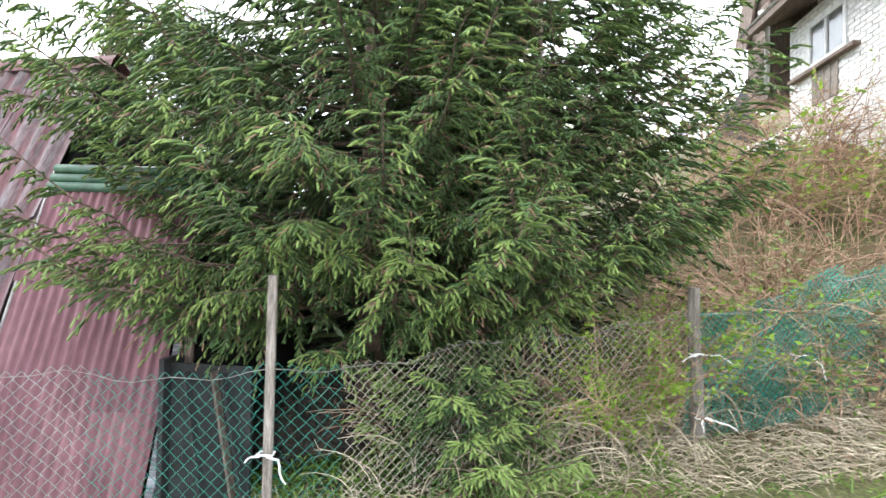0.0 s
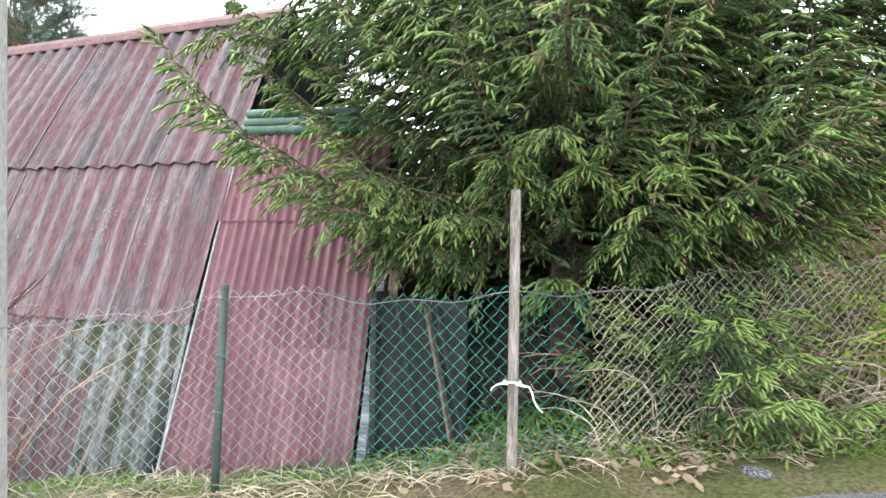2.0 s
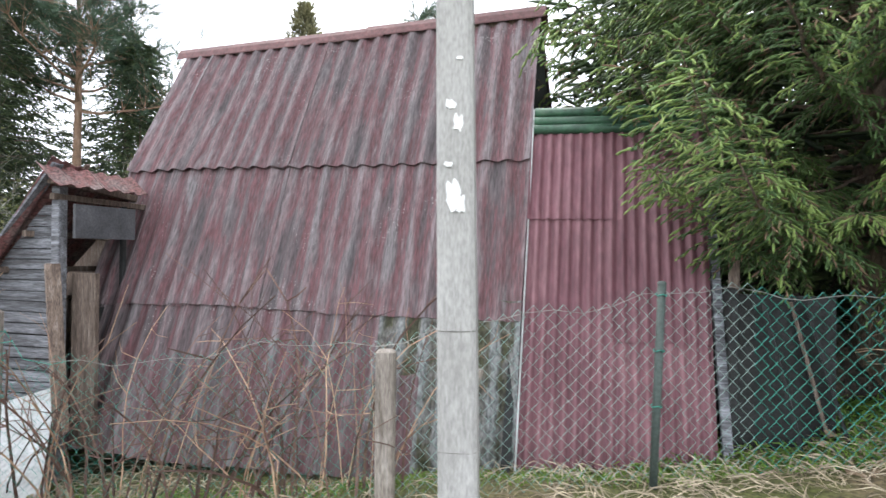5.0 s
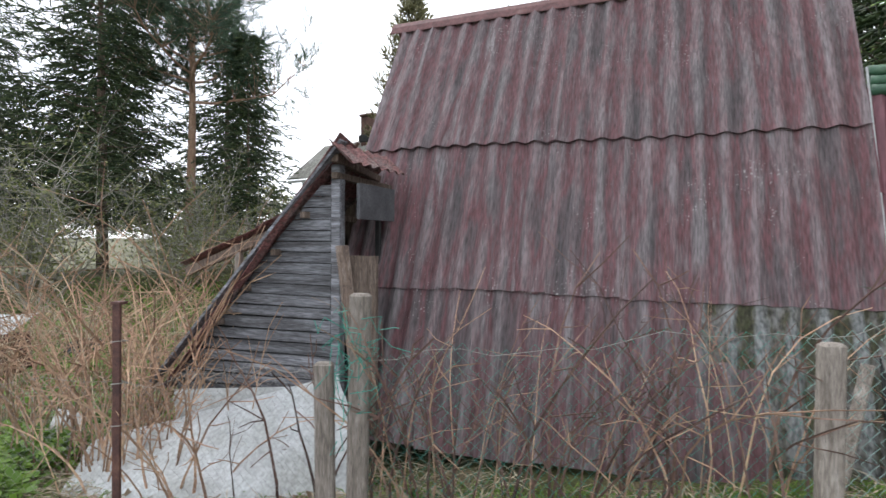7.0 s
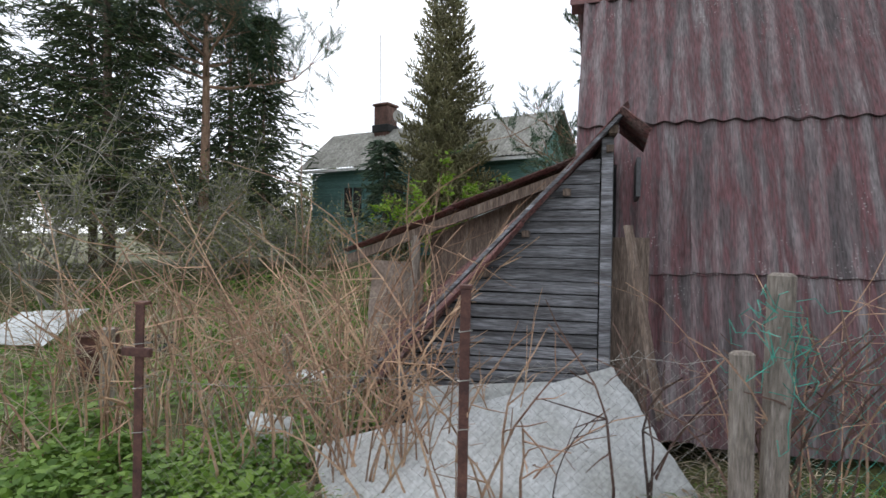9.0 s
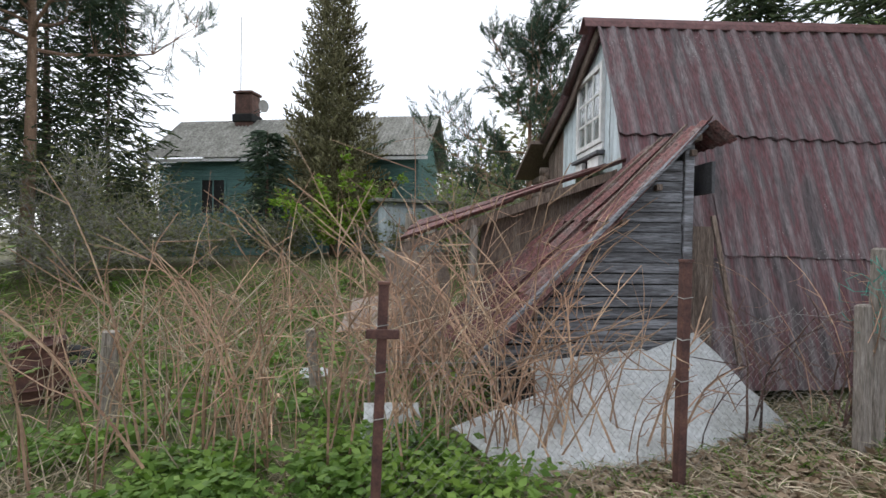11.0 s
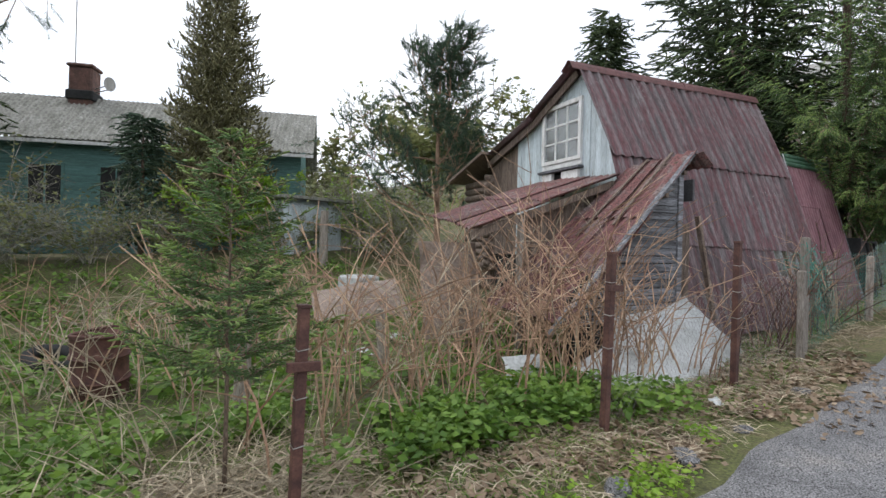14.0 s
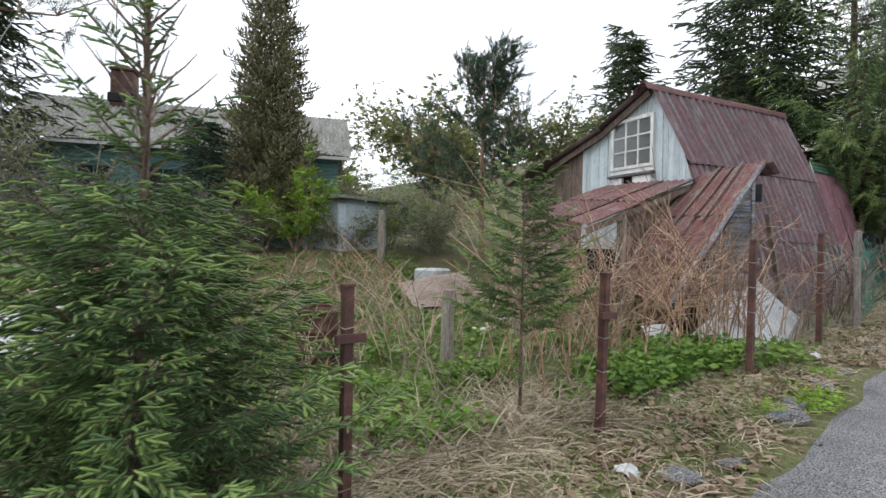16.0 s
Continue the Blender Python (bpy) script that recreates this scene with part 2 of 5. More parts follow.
M_CANE = mat("dry_brown_stem", [(0.3, (0.2, 0.11, 0.075)), (0.5, (0.35, 0.225, 0.15)), (0.75, (0.5, 0.37, 0.24))], 2.0, fine=30, island=True, bump=0)
M_STRAW = mat("dry_straw", [(0.3, (0.25, 0.2, 0.14)), (0.55, (0.4, 0.34, 0.245)), (0.75, (0.53, 0.47, 0.36))], 3.0, fine=30, island=True, bump=0)
M_GLASS = bpy.data.materials.new("window_glass")
M_GLASS.use_nodes = True
gb = M_GLASS.node_tree.nodes["Principled BSDF"]
gb.inputs["Base Color"].default_value, gb.inputs["Roughness"].default_value = (0.75, 0.8, 0.8, 1), 0.06
gb.inputs["Transmission Weight"].default_value = 0.9
M_NET = mat("green_plastic_coated_wire", [(0.3, (0.02, 0.16, 0.12)), (0.6, (0.03, 0.25, 0.19)), (0.8, (0.12, 0.33, 0.27))], 1.5, fine=20, rough=0.5, bump=0)
M_NETPALE = mat("bleached_green_wire", [(0.3, (0.1, 0.27, 0.22)), (0.6, (0.3, 0.42, 0.38)), (0.8, (0.45, 0.5, 0.46))], 1.5, fine=20, rough=0.5, bump=0)
M_NETTAN = mat("dusty_bleached_wire", [(0.3, (0.06, 0.24, 0.2)), (0.42, (0.28, 0.27, 0.21)), (0.7, (0.42, 0.38, 0.31))], 1.2, fine=20, rough=0.6, bump=0)
M_WIRE = mat("dull_galvanised_wire", [(0.3, (0.2, 0.19, 0.17)), (0.7, (0.36, 0.36, 0.34))], 3, fine=20, rough=0.5, metal=0.5, bump=0)
M_IRONGREEN = mat("dull_grey_green_iron", [(0.3, (0.035, 0.05, 0.045)), (0.6, (0.06, 0.08, 0.07)), (0.8, (0.06, 0.14, 0.11))], 6.0, fine=50, rough=0.7, bump=0.3)
M_RAG = mat("white_cotton_tie", [(0.3, (0.6, 0.59, 0.56)), (0.7, (0.8, 0.8, 0.78))], 9, fine=90)
M_SPRUCE = leaf_mat("spruce_needles", [(0.1, (0.036, 0.08, 0.026)), (0.4, (0.072, 0.14, 0.042)), (0.62, (0.12, 0.205, 0.056)), (0.85, (0.18, 0.28, 0.08))], 0.15, 0.6, 0.2)
M_SPRUCETIP = leaf_mat("young_and_lit_spruce_needles", [(0.1, (0.13, 0.21, 0.055)), (0.45, (0.2, 0.3, 0.075)), (0.8, (0.29, 0.39, 0.11))], 0.2, 0.6, 0.25)
M_FIRDARK = leaf_mat("dark_conifer_needles", [(0.1, (0.02, 0.035, 0.018)), (0.45, (0.045, 0.075, 0.03)), (0.8, (0.1, 0.14, 0.05))])
M_PINE = leaf_mat("bluish_pine_needles", [(0.1, (0.02, 0.04, 0.025)), (0.45, (0.045, 0.085, 0.05)), (0.8, (0.1, 0.155, 0.085))])
M_THUJA = leaf_mat("bronzed_thuja_scales", [(0.1, (0.1, 0.095, 0.05)), (0.45, (0.185, 0.175, 0.085)), (0.8, (0.29, 0.28, 0.14))])
M_FRESH = leaf_mat("fresh_spring_leaves", [(0.1, (0.1, 0.19, 0.015)), (0.5, (0.2, 0.34, 0.03)), (0.85, (0.32, 0.45, 0.06))], 0.4)
M_HERB = leaf_mat("ground_elder_leaves", [(0.1, (0.055, 0.12, 0.02)), (0.5, (0.12, 0.22, 0.03)), (0.85, (0.22, 0.34, 0.06))], 0.3)
M_OLIVE = leaf_mat("budding_shrub_leaves", [(0.1, (0.08, 0.1, 0.035)), (0.5, (0.17, 0.19, 0.07)), (0.85, (0.28, 0.29, 0.12))], 0.35)
M_DEADNEEDLE = leaf_mat("dead_brown_needles", [(0.1, (0.13, 0.07, 0.04)), (0.5, (0.26, 0.16, 0.1)), (0.85, (0.4, 0.29, 0.19))], 0.2)
M_DEADLEAF = leaf_mat("fallen_dry_leaves", [(0.1, (0.12, 0.08, 0.05)), (0.5, (0.24, 0.17, 0.11)), (0.85, (0.38, 0.3, 0.21))], 0.1)

# ---- mesh helpers ----


class Mesh:
    """Collects vertices and faces for one mesh."""

    def __init__(self):
        self.v, self.f = [], []

    def add(self, verts, faces):
        k = len(self.v)
        self.v.extend(tuple(p) for p in verts)
        self.f.extend(tuple(i + k for i in f) for f in faces)
        return self

    def box(self, x0, y0, z0, x1, y1, z1, m=None, worn=0.0):
        """A block with small chamfers along its upright and level edges."""
        c = worn or min(x1 - x0, y1 - y0, z1 - z0) * 0.08
        v, f = [], []
        ring = [(x0 + c, y0), (x1 - c, y0), (x1, y0 + c), (x1, y1 - c), (x1 - c, y1), (x0 + c, y1), (x0, y1 - c), (x0, y0 + c)]
        mid = ((x0 + x1) / 2, (y0 + y1) / 2)
        for z, s in ((z0, 1), (z0 + c, 0), (z1 - c, 0), (z1, 1)):
            for x, y in ring:
                v.append(Vector((x + s * c * (1 if x < mid[0] else -1), y + s * c * (1 if y < mid[1] else -1), z)))
        for r in range(3):
            for k in range(8):
                f.append((r * 8 + k, r * 8 + (k + 1) % 8, r * 8 + 8 + (k + 1) % 8, r * 8 + 8 + k))
        f += [tuple(range(7, -1, -1)), tuple(range(24, 32))]
        if m:
            v = [m @ p for p in v]
        return self.add(v, f)

    def beam(self, a, b, w, h, up=(0, 0, 1)):
        """A squared timber from a to b, w wide and h high."""
        a, b = Vector(a), Vector(b)
        d = (b - a).normalized()
        s = d.cross(Vector(up)).normalized()
        u = s.cross(d)
        m = Matrix((s, u, d)).transposed().to_4x4()
        m.translation = a
        return self.box(-w / 2, -h / 2, 0, w / 2, h / 2, (b - a).length, m)

    def tube(self, pts, radii, sides=6, caps=True):
        pts = [Vector(p) for p in pts]
        if isinstance(radii, (int, float)):
            radii = [radii] * len(pts)
        v, f = [], []
        for k, p in enumerate(pts):
            d = (pts[min(k + 1, len(pts) - 1)] - pts[max(k - 1, 0)]).normalized()
            s = d.cross(Vector((0.31, 0.2, 0.93))).normalized()
            u = d.cross(s)
            for j in range(sides):
                a = 2 * math.pi * j / sides
                v.append(p + (s * math.cos(a) + u * math.sin(a)) * radii[k])
        for k in range(len(pts) - 1):
            for j in range(sides):
                f.append((k * sides + j, k * sides + (j + 1) % sides, (k + 1) * sides + (j + 1) % sides, (k + 1) * sides + j))
        if caps:
            f += [tuple(range(sides - 1, -1, -1)), tuple(range((len(pts) - 1) * sides, len(pts) * sides))]
        return self.add(v, f)

    def data(self, name, material, smooth=False):
        me = bpy.data.meshes.new(name)
        me.from_pydata(self.v, [], self.f)
        me.materials.append(material)
        if smooth:
            me.polygons.foreach_set("use_smooth", [True] * len(me.polygons))
        me.update()
        return me


def part(name, mesh, material, parent=None, label="", smooth=False, at=None):
    """Links a mesh as one object, under its thing where there is one."""
    data = mesh.data(name, material, smooth) if isinstance(mesh, Mesh) else mesh
    ob = new(name, data)
    if parent:
        ob.parent = parent
    if at is not None:
        ob.matrix_basis = at
    return tagged(ob, label)


def thing(name, at, label, category, group="", kind=""):
    ob = new(name)
    ob.empty_display_size = 0.2
    ob.matrix_basis = at
    return tagged(ob, label, category, group, kind)


def tri_mesh(name, verts, sides, material):
    """A mesh from arrays: verts (n * sides, 3), taken sides at a time as faces of their own."""
    verts = np.asarray(verts, dtype=np.float32).reshape(-1, 3)
    n = len(verts) // sides
    me = bpy.data.meshes.new(name)
    me.vertices.add(n * sides)
    me.vertices.foreach_set("co", verts.ravel())
    me.loops.add(n * sides)
    me.loops.foreach_set("vertex_index", np.arange(n * sides, dtype=np.int32))
    me.polygons.add(n)
    me.polygons.foreach_set("loop_start", np.arange(0, n * sides, sides, dtype=np.int32))
    me.materials.append(material)
    me.update(calc_edges=True)
    return me


def shoots_mesh(name, tris, start, way, length, r, material):
    """Loose triangles together with a slim blunt finger for each shoot."""
    n = len(start)
    side = unit(np.cross(way, (0.31, 0.2, 0.93)))
    up = np.cross(way, side)
    rr = (r * np.ones(n))[:, None]
    rows = [start]
    for u, k in ((0.12, 0.85), (0.78, 1.0)):
        mid = start + way * (length * u)[:, None]
        rows += [mid + side * rr * k, mid + (-0.5 * side + 0.87 * up) * rr * k, mid + (-0.5 * side - 0.87 * up) * rr * k]
    rows.append(start + way * (length * 1.04)[:, None])
    v = np.stack(rows, 1)
    f = np.array([(0, 1, 2), (0, 2, 3), (0, 3, 1), (1, 4, 5), (1, 5, 2), (2, 5, 6), (2, 6, 3), (3, 6, 4), (3, 4, 1), (7, 5, 4), (7, 6, 5), (7, 4, 6)])
    k = len(tris)
    idx = np.concatenate([np.arange(k), (k + np.arange(n)[:, None, None] * 8 + f[None]).ravel()]).astype(np.int32)
    verts = np.concatenate([tris, v.reshape(-1, 3)]).astype(np.float32)
    me = bpy.data.meshes.new(name)
    me.vertices.add(len(verts))
    me.vertices.foreach_set("co", verts.ravel())
    me.loops.add(len(idx))
    me.loops.foreach_set("vertex_index", idx)
    me.polygons.add(len(idx) // 3)
    me.polygons.foreach_set("loop_start", np.arange(0, len(idx), 3, dtype=np.int32))
    me.materials.append(material)
    me.update(calc_edges=True)
    return me


def unit(a):
    return a / np.maximum(np.linalg.norm(a, axis=-1, keepdims=True), 1e-9)


def needles(rng, start, way, length, count, size, width, lean=0.7):
    """Needles all round shoots given as arrays of starts, directions and lengths: thin triangles."""
    n = len(start)
    t = (np.arange(count) + rng.random((n, count))) / count
    base = start[:, None] + way[:, None] * (length[:, None] * t)[..., None]
    side = unit(rng.normal(size=(n, count, 3)))
    side = unit(side - way[:, None] * (side * way[:, None]).sum(-1, keepdims=True))
    out = unit(side + way[:, None] * lean)
    cross = unit(np.cross(out, way[:, None] + 0.3 * rng.normal(size=(n, count, 3))))
    size = size * (0.7 + 0.6 * rng.random((n, count, 1))) * (1.15 - 0.5 * t[..., None])
    return np.stack([base - cross * width / 2, base + cross * width / 2, base + out * size], 2).reshape(-1, 3)


def leaves(rng, at, size, flat=0.4, long=1.6):
    """Pointed four-cornered leaves at the given places."""
    n = len(at)
    d = unit(rng.normal(size=(n, 3)) * (1, 1, flat))
    u = unit(np.cross(d, rng.normal(size=(n, 3)) * (0.5, 0.5, 1) + (0, 0, 0.6)))
    s = size * (0.6 + 0.8 * rng.random((n, 1)))
    return np.stack([at, at + d * s * long * 0.45 + u * s * 0.42, at + d * s * long, at + d * s * long * 0.45 - u * s * 0.42], 1).reshape(-1, 3)


# ---- the lie of the land ----
FENCE_X = [-60, -25, -14, -12, -9.65, -7.5, -3.2, -0.9, 1.4, 5, 12, 60]
FENCE_Z = [-3.0, -1.5, -1.06, -1.0, -0.84, -0.72, -0.2, 0.03, 0.28, 0.65, 1.2, 3.0]


def smooth01(a):
    a = min(max(a, 0.0), 1.0)
    return a * a * (3 - 2 * a)


def road_edge(x):
    return 2.72 + 0.115 * x if x > -40 else -1.88


def land(x, y):
    """Height of the ground."""
    z = float(np.interp(x, FENCE_X, FENCE_Z))
    e = road_edge(x)
    if y < e:
        return z - 0.025 - 0.012 * min(e - y, 4)
    z += -0.025 * (1 - smooth01((y - e) / 0.5))
    z += 0.01 * max(0.0, min(y, 10) - 2.4) + 1.05 * smooth01((y - 9.5) / 5.0)
    z -= 0.13 * smooth01((y - 2.8) / 0.4) * smooth01((x + 7.5) / 1.0) * smooth01((-1.0 - x) / 0.6)
    bank = smooth01((x - 0.4) / 4.0) * smooth01((y - 3.4) / 5.0) * (2.2 + 0.3 * max(0.0, min(x, 12) - 4))
    return z + bank + 0.05 * noise.noise((x * 0.8, y * 0.8, 3)) + 0.02 * noise.noise((x * 3, y * 3, 7))


def grid(xs, ys, fz):
    g = Mesh()
    g.v = [(x, y, fz(x, y)) for y in ys for x in xs]
    w = len(xs)
    g.f = [(j * w + i, j * w + i + 1, (j + 1) * w + i + 1, (j + 1) * w + i) for j in range(len(ys) - 1) for i in range(w - 1)]
    return g


def steps(*runs):
    out = []
    for a, b, s in runs:
        out += list(np.arange(a, b - 1e-6, s))
    return out + [runs[-1][1]]


gx = steps((-900, -60, 120), (-60, -24, 4), (-24, 8, 0.2), (8, 30, 1.5), (30, 900, 145))
gy = steps((-900, -20, 110), (-20, -2, 3), (-2, 8, 0.2), (8, 26, 1.0), (26, 60, 6), (60, 900, 140))
ground = part("ground", grid(gx, gy, land), M_SOIL, smooth=True)
tagged(ground, "overgrown sloping garden soil with moss and litter", "ground", kind="structure")
rx = steps((-60, -20, 2), (-20, 6, 0.2), (6, 60, 3))
road_mesh = Mesh()
cols = 9
for x in rx:
    e = road_edge(x) - 0.06 + 0.1 * noise.noise((x * 1.3, 0, 0)) + 0.05 * noise.noise((x * 5, 0, 0))
    for j in range(cols):
        y = e - 5.2 * (j / (cols - 1)) ** 1.5
        z = land(x, road_edge(x) - 0.06 - 5.2 * (j / (cols - 1)) ** 1.5)
        road_mesh.v.append((x, y, z + (0.022 if 0 < j < cols - 1 else -0.03)))
road_mesh.f = [(i * cols + j, i * cols + j + 1, (i + 1) * cols + j + 1, (i + 1) * cols + j) for i in range(len(rx) - 1) for j in range(cols - 1)]
road = tagged(part("road", road_mesh, M_ROAD, smooth=True), "grey gravelled asphalt lane with a ragged edge", "road", kind="structure")

# ---- the shed ----
SHED = pose(-3.034, 4.734, 0, 0, 0, -8.4)
K = 0.45


def corrugated(width, length, pitch, depth, thick=0.006, rows=3, per=8, ragged=0.0, rng=None):
    """A corrugated sheet in x (across the waves) and y (along them)."""
    g = Mesh()
    n = max(2, round(width / pitch * per))
    for side in (1, 0):
        for j in range(rows + 1):
            for i in range(n + 1):
                x = width * i / n
                y = length * j / rows + (rng.random() * ragged if rng is not None and j in (0, rows) else 0)
                g.v.append((x, y, depth / 2 * math.cos(2 * math.pi * x / pitch) + (thick if side else 0)))
    w, top = n + 1, (n + 1) * (rows + 1)
    for j in range(rows):
        for i in range(n):
            a = j * w + i
            g.f.append((a, a + 1, a + w + 1, a + w))
            g.f.append((top + a, top + a + w, top + a + w + 1, top + a + 1))
    for i in range(n):
        g.f.append((i, top + i, top + i + 1, i + 1))
        a = rows * w + i
        g.f.append((a, a + 1, top + a + 1, top + a))
    for j in range(rows):
        a = j * w
        g.f.append((a, a + w, top + a + w, top + a))
        a += n
        g.f.append((a, top + a, top + a + w, a + w))
    return g


rng = np.random.default_rng(5)
shed = thing("shed", SHED, "old steep-roofed garden shed clad in faded red corrugated sheets", "shed")
PITCH, STEP = 0.178, 0.712
def roof_y(x, z):
    """How far the front slope has come forward of the ridge at a height, sagging towards the gable."""
    zz = [-0.5, 0.65, 1.89, 3.33]
    right = float(np.interp(z, zz, [-1.43, -1.12, -0.70, 0.0]))
    left = float(np.interp(z, zz, [-1.66, -1.22, -0.80, 0.0]))
    return right + (left - right) * min(max(-x / 4.0, 0), 1)


def skew_sheet(a, b, c, d, nu, nv, pitch, depth, sag=0.0, thick=0.007):
    """A corrugated sheet laid over the four corners a, b (top edge) and c, d (bottom edge); the waves run from top to bottom."""
    a, b, c, d = (Vector(p) for p in (a, b, c, d))
    g = Mesh()
    nrm = (b - a).cross(c - a).normalized()
    if nrm.z < 0:
        nrm = -nrm
    for t in (thick, 0):
        for j in range(nv + 1):
            for i in range(nu + 1):
                u, v = i / nu, j / nv
                p = a.lerp(b, u).lerp(c.lerp(d, u), v)
                w = depth / 2 * math.cos(2 * math.pi * u * (b - a).length / pitch) - sag * 4 * v * (1 - v) + t
                w += 0.012 * noise.noise((p.x * 2, p.y * 2, p.z * 2))
                g.v.append(p + nrm * w)
    w, top = nu + 1, (nu + 1) * (nv + 1)
    for j in range(nv):
        for i in range(nu):
            q = j * w + i
            g.f += [(q, q + 1, q + w + 1, q + w), (top + q, top + q + w, top + q + w + 1, top + q + 1)]
    rim = [i for i in range(w)] + [j * w + nu for j in range(1, nv + 1)] + [nv * w + i for i in range(nu - 1, -1, -1)] + [j * w for j in range(nv - 1, 0, -1)]
    k = len(g.v)
    g.v += [g.v[p] for p in rim] + [g.v[top + p] for p in rim]
    n = len(rim)
    g.f += [(k + i, k + n + i, k + n + (i + 1) % n, k + (i + 1) % n) for i in range(n)]
    return g


roof = part("roof", Mesh().box(-3.8, -0.05, 3.2, 0.0, 0.05, 3.3), M_OLDWOOD, shed, "weathered red corrugated roofing")
OUT = Vector((0, -1, K)).normalized()
for r, (za, zb) in enumerate(((3.36, 1.86), (1.99, 0.62), (0.76, -0.52))):
    for c in range(6):
        xb = 0.0 - c * STEP
        worn = r == 2 and c == 0
        xa = max(xb - (6 if worn else 5) * PITCH, -22 * PITCH)
        lift_top, lift_low = 0.010 + 0.008 * (c % 2) + 0.012 * worn, 0.029 + 0.008 * (c % 2) + 0.012 * worn
        jig = rng.normal(0, 0.012)
        q = [Vector((x, roof_y(x, z), z + (jig if low else 0))) + OUT * (lift_low if low else lift_top) for x, z, low in ((xa, za, 0), (xb, za, 0), (xa, zb, 1), (xb, zb, 1))]
        part("sheet", skew_sheet(*q, round((xb - xa) / PITCH * 10), 4, PITCH, 0.038, thick=0.007), M_ROOF_GREY if worn else M_ROOF, roof, "grey mossy sheet with the paint gone" if worn else "", smooth=True)
back = corrugated(4.0, 1.45, PITCH, 0.036, rows=2, per=6).data("sheet", M_ROOF, True)
for (ya, za), (yb, zb) in (((0.0, 3.36), (1.25, 2.76)), ((1.15, 2.79), (2.75, 2.33))):
    d = Vector((0, yb - ya, zb - za))
    m = Matrix(((1, 0, 0), tuple(d.normalized()), tuple(Vector((1, 0, 0)).cross(d.normalized())))).transposed().to_4x4()
    m.translation = (-4.0, ya, za)
    part("sheet", back, None, roof, at=m @ Matrix.Diagonal((1, d.length / 1.45, 1, 1)))
cap = Mesh()
for x0, x1, up in ((-4.06, -1.55, 0.0), (-1.75, 0.05, 0.014)):
    prof = [(-0.095, -0.085), (-0.07, -0.02), (-0.035, 0.03), (0.0, 0.045), (0.035, 0.03), (0.08, -0.01), (0.17, -0.08)]
    n = len(prof)
    vs = [(x, y, 3.36 + z + up - t) for x in (x0, x1) for t in (0, 0.012) for y, z in prof]
    fs = []
    for k in range(n - 1):
        fs += [(k, k + 1, 2 * n + k + 1, 2 * n + k), (n + k + 1, n + k, 3 * n + k, 3 * n + k + 1), (k + 1, k, n + k, n + k + 1), (2 * n + k, 2 * n + k + 1, 3 * n + k + 1, 3 * n + k)]
    fs += [(0, 2 * n, 3 * n, n), (n - 1, 2 * n - 1, 4 * n - 1, 3 * n - 1)]
    cap.add(vs, fs)
part("ridge_cap", cap, M_RIDGE, shed, "red painted folded ridge capping")
# frame, gable and back walls behind the sheets, all one near-black colour
core = Mesh()
prof = [(-1.6, -0.6), (-0.06, 3.2), (0.0, 3.26), (1.22, 2.68), (2.62, 2.22), (2.62, -0.3)]
n = len(prof)
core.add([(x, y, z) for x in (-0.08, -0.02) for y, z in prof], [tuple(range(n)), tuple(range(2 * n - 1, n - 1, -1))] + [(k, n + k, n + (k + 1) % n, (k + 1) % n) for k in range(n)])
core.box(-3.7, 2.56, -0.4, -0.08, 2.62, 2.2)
part("inner_wall", core, M_DARK, shed, "near-black end wall behind the sheets")


def back_z(y):
    return 3.26 - 0.475 * y if y < 1.22 else 2.68 - 0.33 * (y - 1.22)


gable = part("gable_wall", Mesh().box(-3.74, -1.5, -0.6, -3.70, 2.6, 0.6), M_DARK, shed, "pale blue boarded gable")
WIN = (0.0, 0.88, 1.96, 2.82)
y = -1.42
while y < 2.6:
    y2 = y + 0.118
    ym = (y + y2) / 2
    ends = [min(float(np.interp(q, [-1.66, -1.22, -0.80, 0.0, 9], [-0.5, 0.65, 1.89, 3.33, 9])), back_z(q)) - 0.03 for q in (y + 0.003, y2 - 0.003)]
    top = min(ends)
    runs = [(0.45, WIN[2] - 0.32), (WIN[3] + 0.02, top)] if WIN[0] - 0.05 < ym < WIN[1] + 0.05 else [(0.45, top)]
    if 0.4 < ym < 0.62:
        runs[0] = (0.45, WIN[2] - 0.56)
    for a, b in runs:
        if b - a > 0.06:
            x0, (ta, tb) = -3.80 + rng.normal(0, 0.003), ends if b == top else (b, b)
            q = [(x, yy, zz) for x in (x0, -3.77) for yy, zz in ((y + 0.003, a), (y2 - 0.003, a), (y2 - 0.003, tb), (y + 0.003, ta))]
            part("board", Mesh().add(q, [(0, 1, 2, 3), (7, 6, 5, 4), (0, 4, 5, 1), (1, 5, 6, 2), (2, 6, 7, 3), (3, 7, 4, 0)]), M_PALEBLUE if y < 1.7 else M_OLDWOOD, gable)
    y = y2
window = part("window", Mesh().box(-3.83, WIN[0] - 0.07, WIN[2] - 0.1, -3.78, WIN[1] + 0.07, WIN[2] - 0.02), M_WHITE, shed, "white wooden attic window of nine panes")
for box in ((WIN[0] - 0.07, WIN[2] - 0.02, WIN[0], WIN[3] + 0.07), (WIN[1], WIN[2] - 0.02, WIN[1] + 0.07, WIN[3] + 0.07), (WIN[0], WIN[3], WIN[1], WIN[3] + 0.07), (WIN[0], WIN[2] - 0.02, WIN[1], WIN[2] + 0.04)):
    part("window_frame", Mesh().box(-3.85, box[0], box[1], -3.79, box[2], box[3]), M_WHITE, window)
